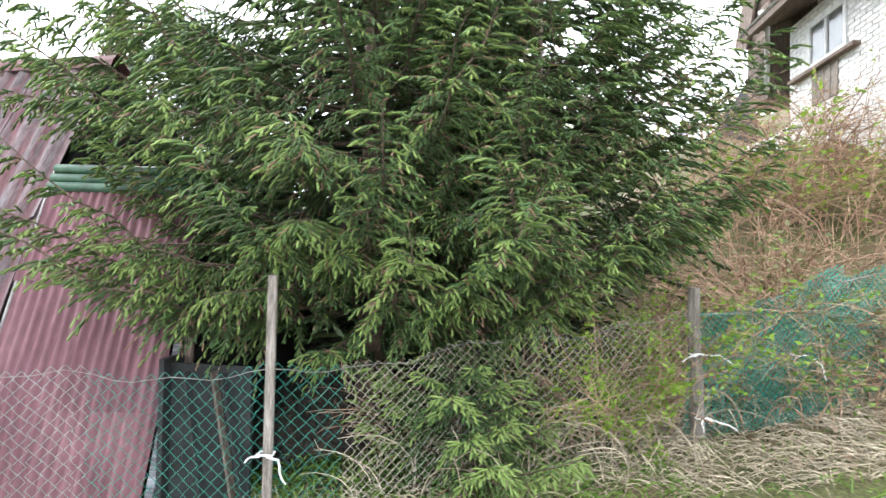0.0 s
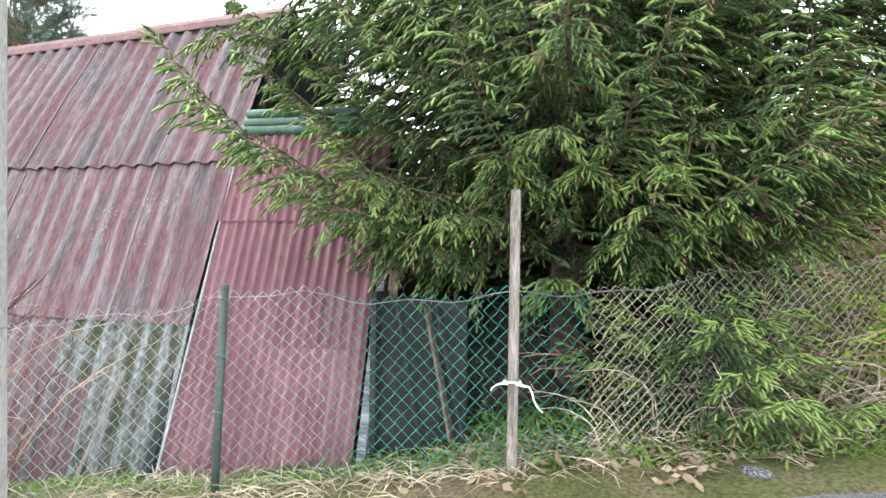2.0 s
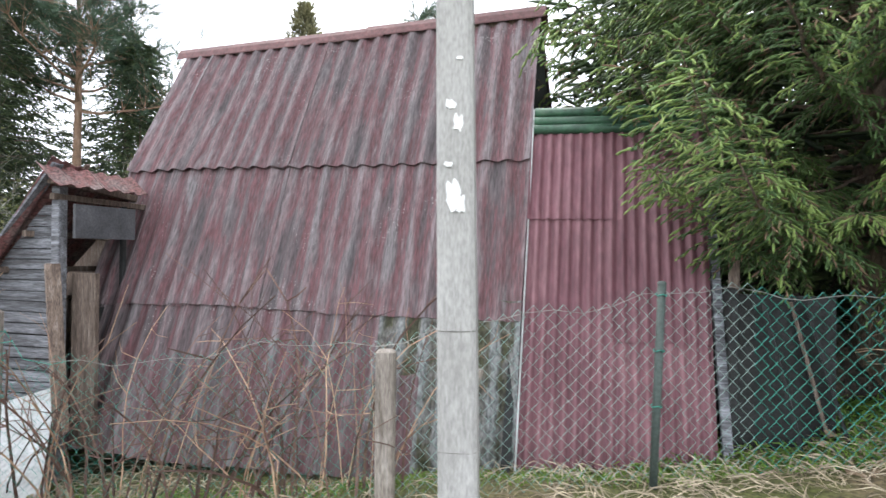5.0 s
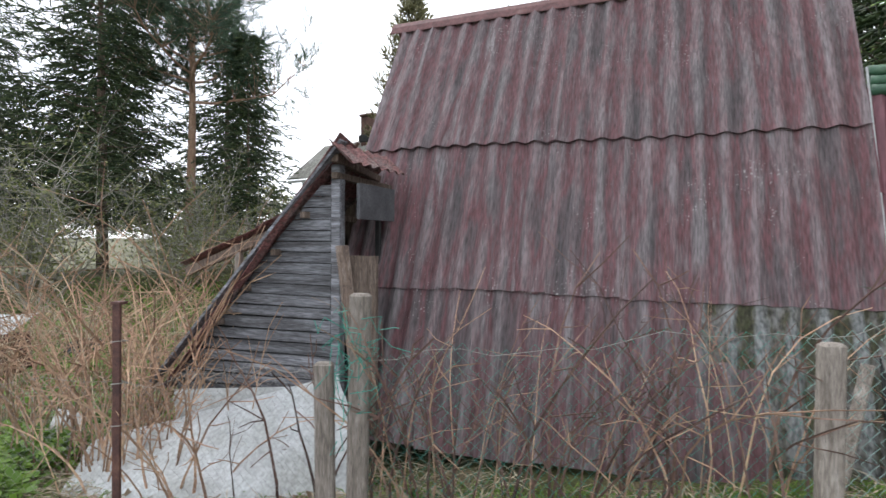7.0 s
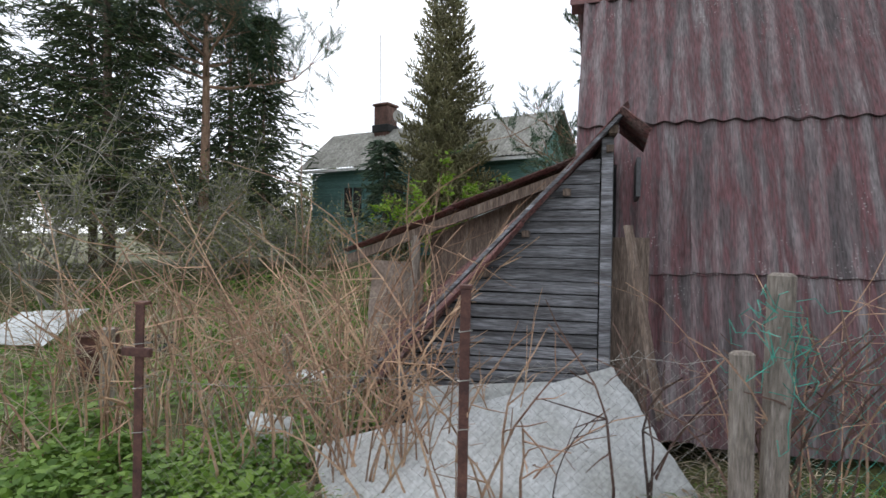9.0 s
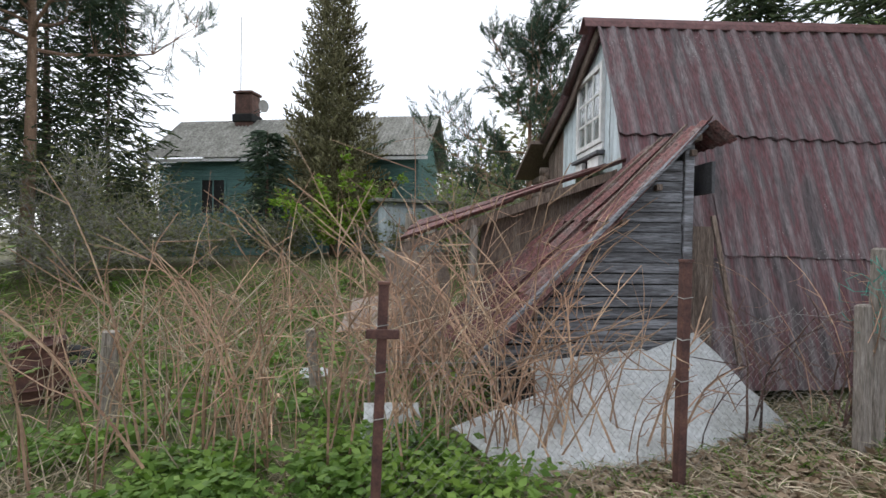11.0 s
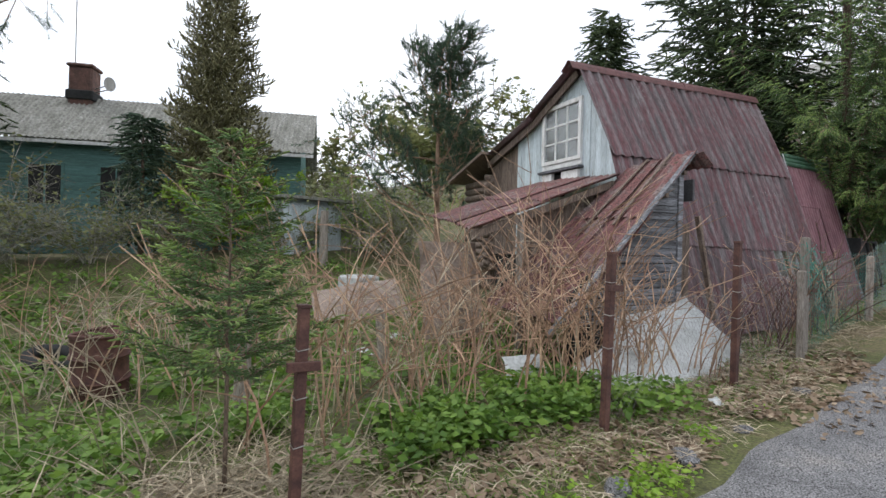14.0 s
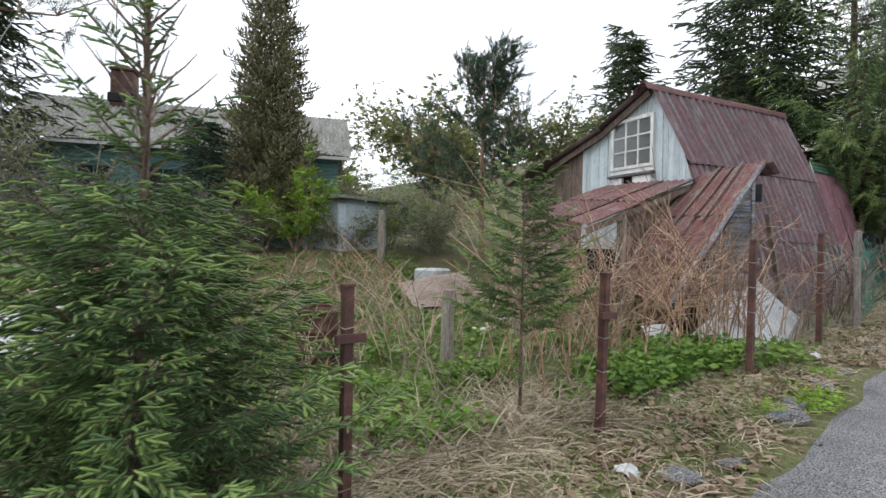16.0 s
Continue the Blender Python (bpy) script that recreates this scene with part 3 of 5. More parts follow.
for k in (1, 2):
    yk = WIN[0] + (WIN[1] - WIN[0]) * k / 3
    part("glazing_bar", Mesh().box(-3.835, yk - 0.016, WIN[2] + 0.04, -3.80, yk + 0.016, WIN[3]), M_WHITE, window)
    zk = WIN[2] + 0.04 + (WIN[3] - WIN[2] - 0.04) * k / 3
    part("glazing_bar", Mesh().box(-3.832, WIN[0], zk - 0.014, -3.803, WIN[1], zk + 0.014), M_WHITE, window)
for i in range(3):
    for j in range(3):
        ya, za = WIN[0] + 0.293 * i, WIN[2] + 0.04 + 0.273 * j
        pane = part("pane", Mesh().box(-3.822, ya + 0.012, za + 0.01, -3.818, ya + 0.282, za + 0.262), M_GLASS, window)
        pane.visible_shadow = False
part("window_sill", Mesh().box(-3.90, WIN[0] - 0.1, WIN[2] - 0.16, -3.78, WIN[1] + 0.1, WIN[2] - 0.12), M_PLANK, window)
part("lintel_board", Mesh().box(-3.86, WIN[0] - 0.03, WIN[2] - 0.32, -3.80, 0.38, WIN[2] - 0.17), M_WHITE, shed)
part("side_board", Mesh().box(-3.86, 0.64, WIN[2] - 0.5, -3.80, WIN[1] + 0.02, WIN[2] - 0.17), M_WHITE, shed)
# near-black sheet stands in for the shade inside the hatch
part("hatch", Mesh().box(-3.79, 0.4, WIN[2] - 0.56, -3.775, 0.64, WIN[2] - 0.2), M_DARK, shed, "broken hatch opening filled with a shade-dark sheet")
rake = Mesh().beam((-3.88, 0.0, 3.24), (-3.88, 1.22, 2.66), 0.03, 0.12).beam((-3.88, 1.18, 2.68), (-3.88, 2.75, 2.2), 0.03, 0.12)
part("barge_board", rake, M_OLDWOOD, shed, "weathered brown barge boards")

# red painted lean-to end
lean = part("lean_to", Mesh().box(0.05, -0.42, -0.4, 1.25, -0.36, 2.0), M_DARK, shed, "red corrugated lean-to end")
RP = 0.0775
def red_pt(x, z):
    """The lean-to's face: steeper than the roof and turned a little away."""
    u, v = x / 1.27, (2.11 - z) / 2.4
    return Vector((x, (-0.60 - 0.79 * v) * (1 - u) + (-0.50 - 0.68 * v) * u, z))


for xa, xb, za, zb, lift in ((0.0, 9 * RP, 2.12, 1.36, 0.036), (0.0, 9 * RP, 1.42, -0.42, 0.03), (8 * RP, 16.5 * RP, 2.12, 0.49, 0.04), (8 * RP, 16.5 * RP, 0.55, -0.42, 0.034)):
    q = [red_pt(x, z) + OUT * (lift + 0.006 * low) for x, z, low in ((xa, za, 0), (xb, za, 0), (xa, zb, 1), (xb, zb, 1))]
    part("sheet", skew_sheet(*q, round((xb - xa) / RP * 9), 3, RP, 0.024, thick=0.003), M_RED, lean, smooth=True)
gcap = Mesh()
for k, (dy, dz) in enumerate(((0.0, 0.0), (0.0, 0.07), (0.0, 0.15))):
    gcap.tube([(0.02, -0.64 + 0.03 * k, 2.12 + dz), (1.32, -0.56 + 0.03 * k, 2.09 + dz)], 0.04, 8)
part("capping", gcap, M_GREENMETAL, lean, "dark green ribbed metal capping", True)
part("edge_strip", Mesh().beam((0.012, roof_y(0, 2.3) - 0.075, 2.3), (0.012, roof_y(0, -0.35) - 0.075, -0.35), 0.012, 0.014), M_ASB, lean, "pale edge strip")
part("corner_post", Mesh().beam((1.31, -0.66, 1.55), (1.34, -1.22, -0.4), 0.06, 0.05), M_PLANK, lean, "grey corner post")
part("side_rail", Mesh().beam((1.34, -0.4, 1.7), (1.34, 1.5, 1.5), 0.05, 0.06), M_DARK, lean)
part("side_wall", Mesh().box(1.36, -1.1, -0.4, 1.40, -0.62, 0.9), M_DARK, lean, "black felt-covered side")
part("side_wall", Mesh().box(1.36, -0.6, -0.4, 1.40, 1.4, 1.5), M_DARK, lean, "black felt-covered side")
part("felt_panel", Mesh().box(1.36, -1.02, -0.4, 1.98, -0.99, 0.86), M_DARK, lean, "black felt-covered panel")
for k, (xa, xb) in enumerate(((1.72, 1.98), (1.8, 2.08), (1.55, 1.8))):
    part("leaning_board", Mesh().beam((xa, -1.04 - 0.02 * k, 0.82), (xb, -1.1 - 0.03 * k, -0.3), 0.05, 0.02), M_DARK if k else M_OLDWOOD, lean)
part("leaning_board", Mesh().beam((1.43, -0.85, 1.35), (1.42, -0.95, -0.35), 0.07, 0.02), M_OLDWOOD, lean)
part("leaning_plank", Mesh().beam((-0.22, -1.5, 0.35), (-0.42, -1.72, -0.42), 0.07, 0.02), M_POSTWOOD, shed, "pale plank leaning on the roof foot")

# added soil hump, coloured near black for the shaded void beside the panel
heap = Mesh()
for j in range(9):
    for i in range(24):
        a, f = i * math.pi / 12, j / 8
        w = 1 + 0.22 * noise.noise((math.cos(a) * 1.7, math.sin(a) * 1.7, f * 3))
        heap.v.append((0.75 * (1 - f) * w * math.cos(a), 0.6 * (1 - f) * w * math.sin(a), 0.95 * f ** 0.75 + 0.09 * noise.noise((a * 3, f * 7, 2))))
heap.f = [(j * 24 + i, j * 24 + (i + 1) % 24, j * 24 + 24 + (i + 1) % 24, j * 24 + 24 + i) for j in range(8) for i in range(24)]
M_HEAP = mat("shade_dark_soil", [(0.3, (0.014, 0.012, 0.01)), (0.55, (0.035, 0.028, 0.02)), (0.75, (0.07, 0.05, 0.035))], 6.0, fine=40, spread=0.3, bump=1.0)
tagged(part("compost_mound", heap, M_HEAP, at=pose(-0.98, 4.55, land(-0.98, 4.55) - 0.05)), "soil mound coloured near black to fill a shaded gap beside a shed", "mound")

# ---- the collapsed porch ----
porch = thing("porch", SHED, "collapsing grey plank porch with a sagging red roof", "porch")
FY = -1.75


def rake_x(z):
    return -3.55 - (1.73 - z) * 0.98


wall = part("plank_wall", Mesh().box(-3.68, FY - 0.03, -0.75, -3.6, FY + 0.05, 1.62), M_PLANK, porch, "grey weathered plank wall with gaps")
z = -0.22
k = 0
while z < 1.5:
    h = 0.082 + 0.014 * rng.random()
    xb, xt = max(rake_x(z) + 0.02, -5.3), max(rake_x(z + h) + 0.02, -5.3)
    if xt < -3.75:
        drop = 0.09 * max(0.0, 1 - (z + 0.22) / 0.7)
        q = [Vector((x, y, zz - drop * (1.0 if x < -4 else 0.25) + 0.003 * rng.random())) for y in (-0.012, 0.012) for x, zz in ((xb, z), (-3.69, z), (-3.69, z + h - 0.007), (xt, z + h - 0.007))]
        part("plank", Mesh().add(q, [(0, 1, 2, 3), (7, 6, 5, 4), (0, 4, 5, 1), (1, 5, 6, 2), (2, 6, 7, 3), (3, 7, 4, 0)]), M_PLANK, wall, at=pose(0, FY + rng.normal(0, 0.004), 0))
    z += h
    k += 1
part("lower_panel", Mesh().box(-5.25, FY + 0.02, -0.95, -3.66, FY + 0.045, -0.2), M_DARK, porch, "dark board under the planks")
# near-black sheet behind the planks puts shade into their gaps
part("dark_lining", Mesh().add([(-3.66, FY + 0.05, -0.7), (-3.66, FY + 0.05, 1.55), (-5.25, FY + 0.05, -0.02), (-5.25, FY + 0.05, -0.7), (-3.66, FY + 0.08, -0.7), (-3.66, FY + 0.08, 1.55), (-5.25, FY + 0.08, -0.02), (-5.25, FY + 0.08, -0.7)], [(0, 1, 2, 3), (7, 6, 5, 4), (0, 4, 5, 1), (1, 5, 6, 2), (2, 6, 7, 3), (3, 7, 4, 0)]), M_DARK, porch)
part("barge_board", Mesh().beam((-3.52, FY - 0.1, 1.78), (-5.6, FY - 0.12, -0.36), 0.025, 0.085, (0, 1, 0)), M_PLANK, porch, "long grey barge board")
for k in range(7):
    f = 0.06 + 0.14 * k
    part("batten_end", Mesh().beam((-3.5 - 2.06 * f, FY - 0.07, 1.66 - 2.12 * f), (-3.5 - 2.06 * f, FY + 0.85, 1.64 - 2.1 * f), 0.05, 0.05), M_OLDWOOD, porch)


def lerp3(p, q, u):
    return tuple(Vector(p).lerp(Vector(q), u))


front_roof = part("front_roof", Mesh().beam((-3.6, -1.85, 1.66), (-3.75, -0.9, 1.6), 0.06, 0.06), M_OLDWOOD, porch, "sagging red corrugated porch roof")
TOPF, TOPB, LOWF, LOWB = (-3.50, -1.90, 1.78), (-3.70, -0.92, 1.64), (-5.35, -1.88, -0.28), (-5.8, -0.8, -0.14)
for j, (va, vb) in enumerate(((0.0, 0.42), (0.38, 0.74), (0.70, 1.0))):
    for i, (ua, ub) in enumerate(((0.0, 0.52), (0.48, 1.0))):
        q = [lerp3(lerp3(TOPF, TOPB, u), lerp3(LOWF, LOWB, u), v) for u, v in ((ua, va), (ub, va), (ua, vb), (ub, vb))]
        lift = Vector((0, 0, 0.02 * (2 - j) + 0.012 * i))
        part("sheet", skew_sheet(*(Vector(p) + lift for p in q), 28, 5, 0.14, 0.034, 0.01), M_PORCHROOF, front_roof, smooth=True)
for u in (0.35, 0.7):
    part("loose_batten", Mesh().beam(Vector(lerp3(TOPF, TOPB, u)) + Vector((0, 0, 0.09)), Vector(lerp3(lerp3(TOPF, TOPB, u), lerp3(LOWF, LOWB, u), 0.4 + 0.2 * u)) + Vector((0, 0, 0.06)), 0.04, 0.015), M_OLDWOOD, front_roof)
rear_roof = part("rear_roof", Mesh().beam((-3.95, -0.93, 1.46), (-6.1, -0.93, 0.68), 0.05, 0.09), M_OLDWOOD, porch, "low red corrugated awning on posts")
RA, RB, RC, RD = (-3.88, -1.0, 1.57), (-3.82, 1.0, 1.66), (-6.12, -1.0, 0.76), (-5.95, 0.65, 1.0)
for i, (ua, ub) in enumerate(((0.0, 0.36), (0.33, 0.68), (0.65, 1.0))):
    for j, (va, vb) in enumerate(((0.0, 0.55), (0.5, 1.0))):
        q = [lerp3(lerp3(RA, RB, u), lerp3(RC, RD, u), v) for u, v in ((ua, va), (ub, va), (ua, vb), (ub, vb))]
        lift = Vector((0, 0, 0.02 * (1 - j) + 0.01 * (i % 2)))
        part("sheet", skew_sheet(*(Vector(p) + lift for p in q), 24, 5, 0.14, 0.034, 0.0), M_PORCHROOF, rear_roof, smooth=True)
part("post", Mesh().tube([(-5.38, -0.92, -0.7), (-5.4, -0.93, 0.1), (-5.39, -0.92, 0.92)], [0.055, 0.05, 0.045], 9), M_POSTWOOD, porch, "round wooden post")
part("inner_lining", Mesh().add([(-3.95, -0.75, -0.5), (-3.95, -0.75, 1.45), (-5.3, -0.75, 0.92), (-5.3, -0.75, -0.5), (-3.95, -0.70, -0.5), (-3.95, -0.70, 1.45), (-5.3, -0.70, 0.92), (-5.3, -0.70, -0.5)], [(0, 1, 2, 3), (7, 6, 5, 4), (0, 4, 5, 1), (1, 5, 6, 2), (2, 6, 7, 3), (3, 7, 4, 0)]), M_OLDWOOD, porch, "brown inner boarding")
part("door_jamb", Mesh().beam((-3.5, -1.9, 1.0), (-3.28, -1.98, -0.25), 0.1, 0.03), M_OLDWOOD, porch, "leaning brown board")
part("hood_fascia", Mesh().box(-3.45, -1.78, 1.20, -3.42, -1.22, 1.47), M_FELT, porch, "grey board hung below the doorway hood")
# near-black sheet stands in for the shaded doorway interior
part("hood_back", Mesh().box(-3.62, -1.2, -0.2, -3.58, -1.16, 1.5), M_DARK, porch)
for k in range(2):
    ya, yb = -2.0 + 0.42 * k, -1.54 + 0.42 * k
    part("hood_sheet", skew_sheet((-3.56, ya, 1.76), (-3.56, yb, 1.76), (-3.38, ya, 1.60), (-3.38, yb, 1.60), 14, 2, 0.14, 0.03), M_PORCHROOF, porch, smooth=True)
part("doorway_board", Mesh().box(-3.6, -1.66, -0.5, -3.35, -1.62, 0.92), M_OLDWOOD, porch, "brown boards closing the lower doorway")

# ---- flat cement sheets leaning on the porch ----


def slab(name, corners, label, material, bulge=0.0, thick=0.008, n=8, parent=None, category="sheet"):
    """A thin warped sheet over four corners (top left, top right, bottom left, bottom right)."""
    a, b, c, d = (Vector(p) for p in corners)
    nrm = (b - a).cross(c - a).normalized()
    nrm = nrm if nrm.z > 0 else -nrm
    g = Mesh()
    for t in (thick, 0):
        for j in range(n + 1):
            for i in range(n + 1):
                u, v = i / n, j / n
                p = a.lerp(b, u).lerp(c.lerp(d, u), v)
                edge = 0.02 * noise.noise((u * 6, v * 6, a.x)) if i in (0, n) or j in (0, n) else 0
                g.v.append(p + nrm * (bulge * math.sin(math.pi * u) * math.sin(math.pi * v) + 0.03 * noise.noise((u * 3, v * 3, a.y)) + t) + (b - a).normalized() * edge)
    w, top = n + 1, (n + 1) ** 2
    for j in range(n):
        for i in range(n):
            q = j * w + i
            g.f += [(q, q + 1, q + w + 1, q + w), (top + q, top + q + w, top + q + w + 1, top + q + 1)]
    rim = [i for i in range(w)] + [j * w + n for j in range(1, n + 1)] + [n * w + i for i in range(n - 1, -1, -1)] + [j * w for j in range(n - 1, 0, -1)]
    k = len(g.v)
    g.v += [g.v[p] for p in rim] + [g.v[top + p] for p in rim]
    m = len(rim)
    g.f += [(k + i, k + m + i, k + m + (i + 1) % m, k + (i + 1) % m) for i in range(m)]
    ob = part(name, g, material, parent, smooth=True)
    return ob if parent else tagged(ob, label, category)


slab("cement_sheet", ((-8.96, 3.3, -0.64), (-6.84, 3.46, 0.03), (-8.5, 2.5, -0.84), (-6.4, 2.95, -0.64)), "large warped pale grey cement sheet leaning on the porch", M_ASB, 0.07, n=14)
slab("cement_sheet", ((-8.3, 3.46, -0.2), (-7.1, 3.58, -0.12), (-8.2, 3.36, -0.85), (-7.0, 3.36, -0.8)), "bluish grey cement sheet standing behind another", M_ASB, 0.0)
slab("cement_sheet", ((-9.6, 3.55, -0.5), (-9.2, 3.45, -0.48), (-9.65, 3.3, -0.86), (-9.15, 3.2, -0.86)), "broken grey cement sheet piece on dry litter", M_ASB, 0.02)
LP = lambda x, y, z: tuple(SHED @ Vector((x, y, z)))
slab("plywood_panel", (LP(-6.35, 0.1, 0.62), LP(-5.6, -0.1, 0.62), LP(-6.3, -0.1, -0.75), LP(-5.55, -0.35, -0.75)), "stained beige plywood panel leaning under the awning", M_BEIGE, 0.03, 0.012, category="panel")
slab("plastic_sheet", ((-9.6, 9.3, -0.35), (-7.9, 9.2, -0.1), (-9.9, 8.1, -0.75), (-8.2, 7.9, -0.7)), "crumpled pale sheet over rubble", M_BEIGE, 0.25, category="sheeting")
foam = thing("white_block", pose(-8.5, 9.6, -0.78, 0, 0, 20), "worn white plastic crate-like block in the garden", "block")
part("body", Mesh().box(-0.32, -0.3, 0, 0.32, 0.3, 0.72, worn=0.04), M_ASB, foam)
slab("tarpaulin", ((-16.3, 7.6, -0.5), (-15.2, 7.9, -0.45), (-16.4, 6.7, -0.9), (-15.1, 6.9, -0.9)), "small bluish white tarpaulin over a heap", M_ASB, 0.15, category="sheeting")

# ---- iron drum and garden posts ----
drum = thing("iron_drum", pose(-12.84, 5.6, land(-12.84, 5.6) - 0.06, 3, -3, 0), "rusted open iron drum standing in weeds", "barrel")
g = Mesh()
prof = [(0.235, 0.0), (0.24, 0.2), (0.248, 0.21), (0.248, 0.23), (0.24, 0.24), (0.24, 0.43), (0.248, 0.44), (0.248, 0.46), (0.24, 0.47), (0.238, 0.64), (0.246, 0.65), (0.246, 0.66), (0.228, 0.66), (0.225, 0.05), (0.0, 0.05)]
for r, z in prof:
    for i in range(24):
        a = i * math.pi / 12
        dent = 1 + 0.04 * noise.noise((math.cos(a) * 1.5, math.sin(a) * 1.5, z * 3))
        g.v.append((r * dent * math.cos(a), r * dent * math.sin(a), z + 0.02 * noise.noise((a, z, 4)) * (z > 0.6)))
g.f = [(j * 24 + i, j * 24 + (i + 1) % 24, j * 24 + 24 + (i + 1) % 24, j * 24 + 24 + i) for j in range(len(prof) - 1) for i in range(24)]
part("body", g, M_RUST, drum, smooth=True)
for zz, rr in ((0.22, 0.246), (0.45, 0.246)):
    part("hoop", Mesh().tube([(rr * math.cos(a), rr * math.sin(a), zz) for a in np.linspace(0, 2 * math.pi, 25)], 0.012, 6), M_RUST, drum, smooth=True)
part("rim", Mesh().tube([(0.238 * math.cos(a), 0.238 * math.sin(a), 0.66 + 0.015 * math.sin(2 * a)) for a in np.linspace(0, 2 * math.pi, 25)], 0.014, 6), M_RUST, drum, "bent rusty rolled rim", smooth=True)
tyre = thing("car_tyre", pose(-13.35, 7.2, land(-13.35, 7.2) + 0.03, 14, 8, 0), "old black car tyre lying in grass", "tyre")
g = Mesh()
for i in range(28):
    a = i * math.pi / 14
    for j in range(10):
        b = j * math.pi / 5
        r = 0.24 + 0.075 * math.cos(b) + 0.006 * (i % 2)
        g.v.append((r * math.cos(a), r * math.sin(a), 0.08 + 0.08 * math.sin(b)))
g.f = [(i * 10 + j, i * 10 + (j + 1) % 10, ((i + 1) % 28) * 10 + (j + 1) % 10, ((i + 1) % 28) * 10 + j) for i in range(28) for j in range(10)]
part("rubber", g, M_DARK, tyre, smooth=True)

# ---- the utility pole and the fence ----


def on_land(x, y, lift=0.0):
    return pose(x, y, land(x, y) + lift)


pole = thing("utility_pole", pose(-3.50, 2.36, -0.25), "pale square concrete utility pole with torn paper notices", "pole")
PM = pose(0, 0, 0, 0, -1.0, 0)
shaft = Mesh()
for k, (z, w) in enumerate(((-0.4, 0.098), (3.0, 0.086), (8.8, 0.068))):
    c = w * 0.22
    shaft.v += [PM @ Vector((x, y, z)) for x, y in ((-w + c, -w), (w - c, -w), (w, -w + c), (w, w - c), (w - c, w), (-w + c, w), (-w, w - c), (-w, -w + c))]
for k in range(2):
    shaft.f += [(k * 8 + j, k * 8 + (j + 1) % 8, k * 8 + 8 + (j + 1) % 8, k * 8 + 8 + j) for j in range(8)]
shaft.f.append(tuple(range(16, 24)))
part("shaft", shaft, M_CONC, pole)
for dz, dx, h, w, sd in ((1.64, -0.005, 0.17, 0.085, 1), (1.6, 0.03, 0.1, 0.05, 2), (1.99, 0.02, 0.09, 0.055, 3), (2.08, -0.015, 0.05, 0.06, 4), (1.79, -0.03, 0.03, 0.05, 5), (2.3, 0.03, 0.02, 0.04, 6)):
    scrap = Mesh()
    ring = []
    for k in range(20):
        a = k * math.pi / 10
        m = 0.5 / max(abs(math.cos(a)), abs(math.sin(a))) * (0.8 + 0.45 * noise.noise((k * 0.9, sd * 3.1, 0)))
        ring.append((dx + w * m * math.cos(a), h * m * math.sin(a)))
    n = len(ring)
    scrap.add([PM @ Vector((x, -0.0975 + 0.004 * (dz > 1.9) - 0.0006 * sd, dz + z)) for x, z in ring] + [PM @ Vector((x, -0.086, dz + z)) for x, z in ring], [tuple(range(n))] + [(j, (j + 1) % n, n + (j + 1) % n, n + j) for j in range(n)])
    part("paper_scrap", scrap, M_PAPER, pole, "torn white paper notice")
for dz in (1.0, 0.42):
    ringw = [PM @ Vector((0.093 * math.copysign(1, math.cos(a)) if abs(math.cos(a)) > 0.7 else 0.13 * math.cos(a), 0.093 * math.copysign(1, math.sin(a)) if abs(math.sin(a)) > 0.7 else 0.13 * math.sin(a), dz + 0.01 * math.sin(a))) for a in np.arange(0, 6.6, 0.4)]
    part("wire_loop", Mesh().tube(ringw, 0.004, 4), M_WIRE, pole)


def iron_post(x, y, top, plate=None, lean=0.0, w=0.026):
    """A rusty angle-iron post with, on some, a small cross plate."""
    z0 = land(x, y) - 0.25
    ob = thing("iron_fence_post", pose(x, y, z0, 0, lean, 0), "rusty dark iron fence post" + (" with a welded cross plate" if plate else ""), "fence post", "rusty fence posts")
    h = top - z0
    m = Mesh().box(-w, -0.006, 0, w, 0.006, h).box(-w, 0.0075, 0, -w + 0.012, 2 * w, h)
    part("upright", m, M_RUST, ob)
    part("cap_plate", Mesh().box(-w - 0.006, -0.012, h + 0.001, w + 0.006, 2 * w, h + 0.018), M_RUST, ob)
    if plate:
        part("cross_plate", Mesh().box(-0.088, -0.035, h - plate - 0.022, 0.088, -0.0075, h - plate + 0.026), M_RUST, ob)
    for k in range(3):
        zz = h - 0.22 - 0.25 * k
        part("tie_wire", Mesh().tube([(-w - 0.004, -0.012, zz), (w + 0.004, -0.012, zz + 0.01), (w + 0.004, 2 * w, zz), (-w - 0.004, 2 * w, zz + 0.008), (-w - 0.004, -0.012, zz)], 0.003, 4), M_WIRE, ob)
    return ob


iron_post(-7.74, 2.32, 0.655, None, 0.5)
iron_post(-9.59, 2.285, 0.52, 0.26, 1.5)
iron_post(-11.98, 2.26, 0.2, 0.3, 1.5)
iron_post(-14.01, 2.32, 0.155, 0.27, -0.5)


def wood_post(x, y, top, r, label, lean=0.0, square=True):
    z0 = land(x, y) - 0.2
    ob = thing("wooden_fence_post", pose(x, y, z0, 0, lean, 7), label, "fence post")
    h = top - z0
    if square:
        part("post", Mesh().box(-r, -r * 0.7, 0, r, r * 0.7, h, worn=r * 0.25), M_POSTWOOD, ob)
    else:
        part("post", Mesh().tube([(0, 0, 0), (0.01, 0, h * 0.4), (-0.005, 0.01, h * 0.8), (0, 0, h)], [r * 1.1, r, r * 0.95, r * 0.9], 9), M_POSTWOOD, ob)
    return ob


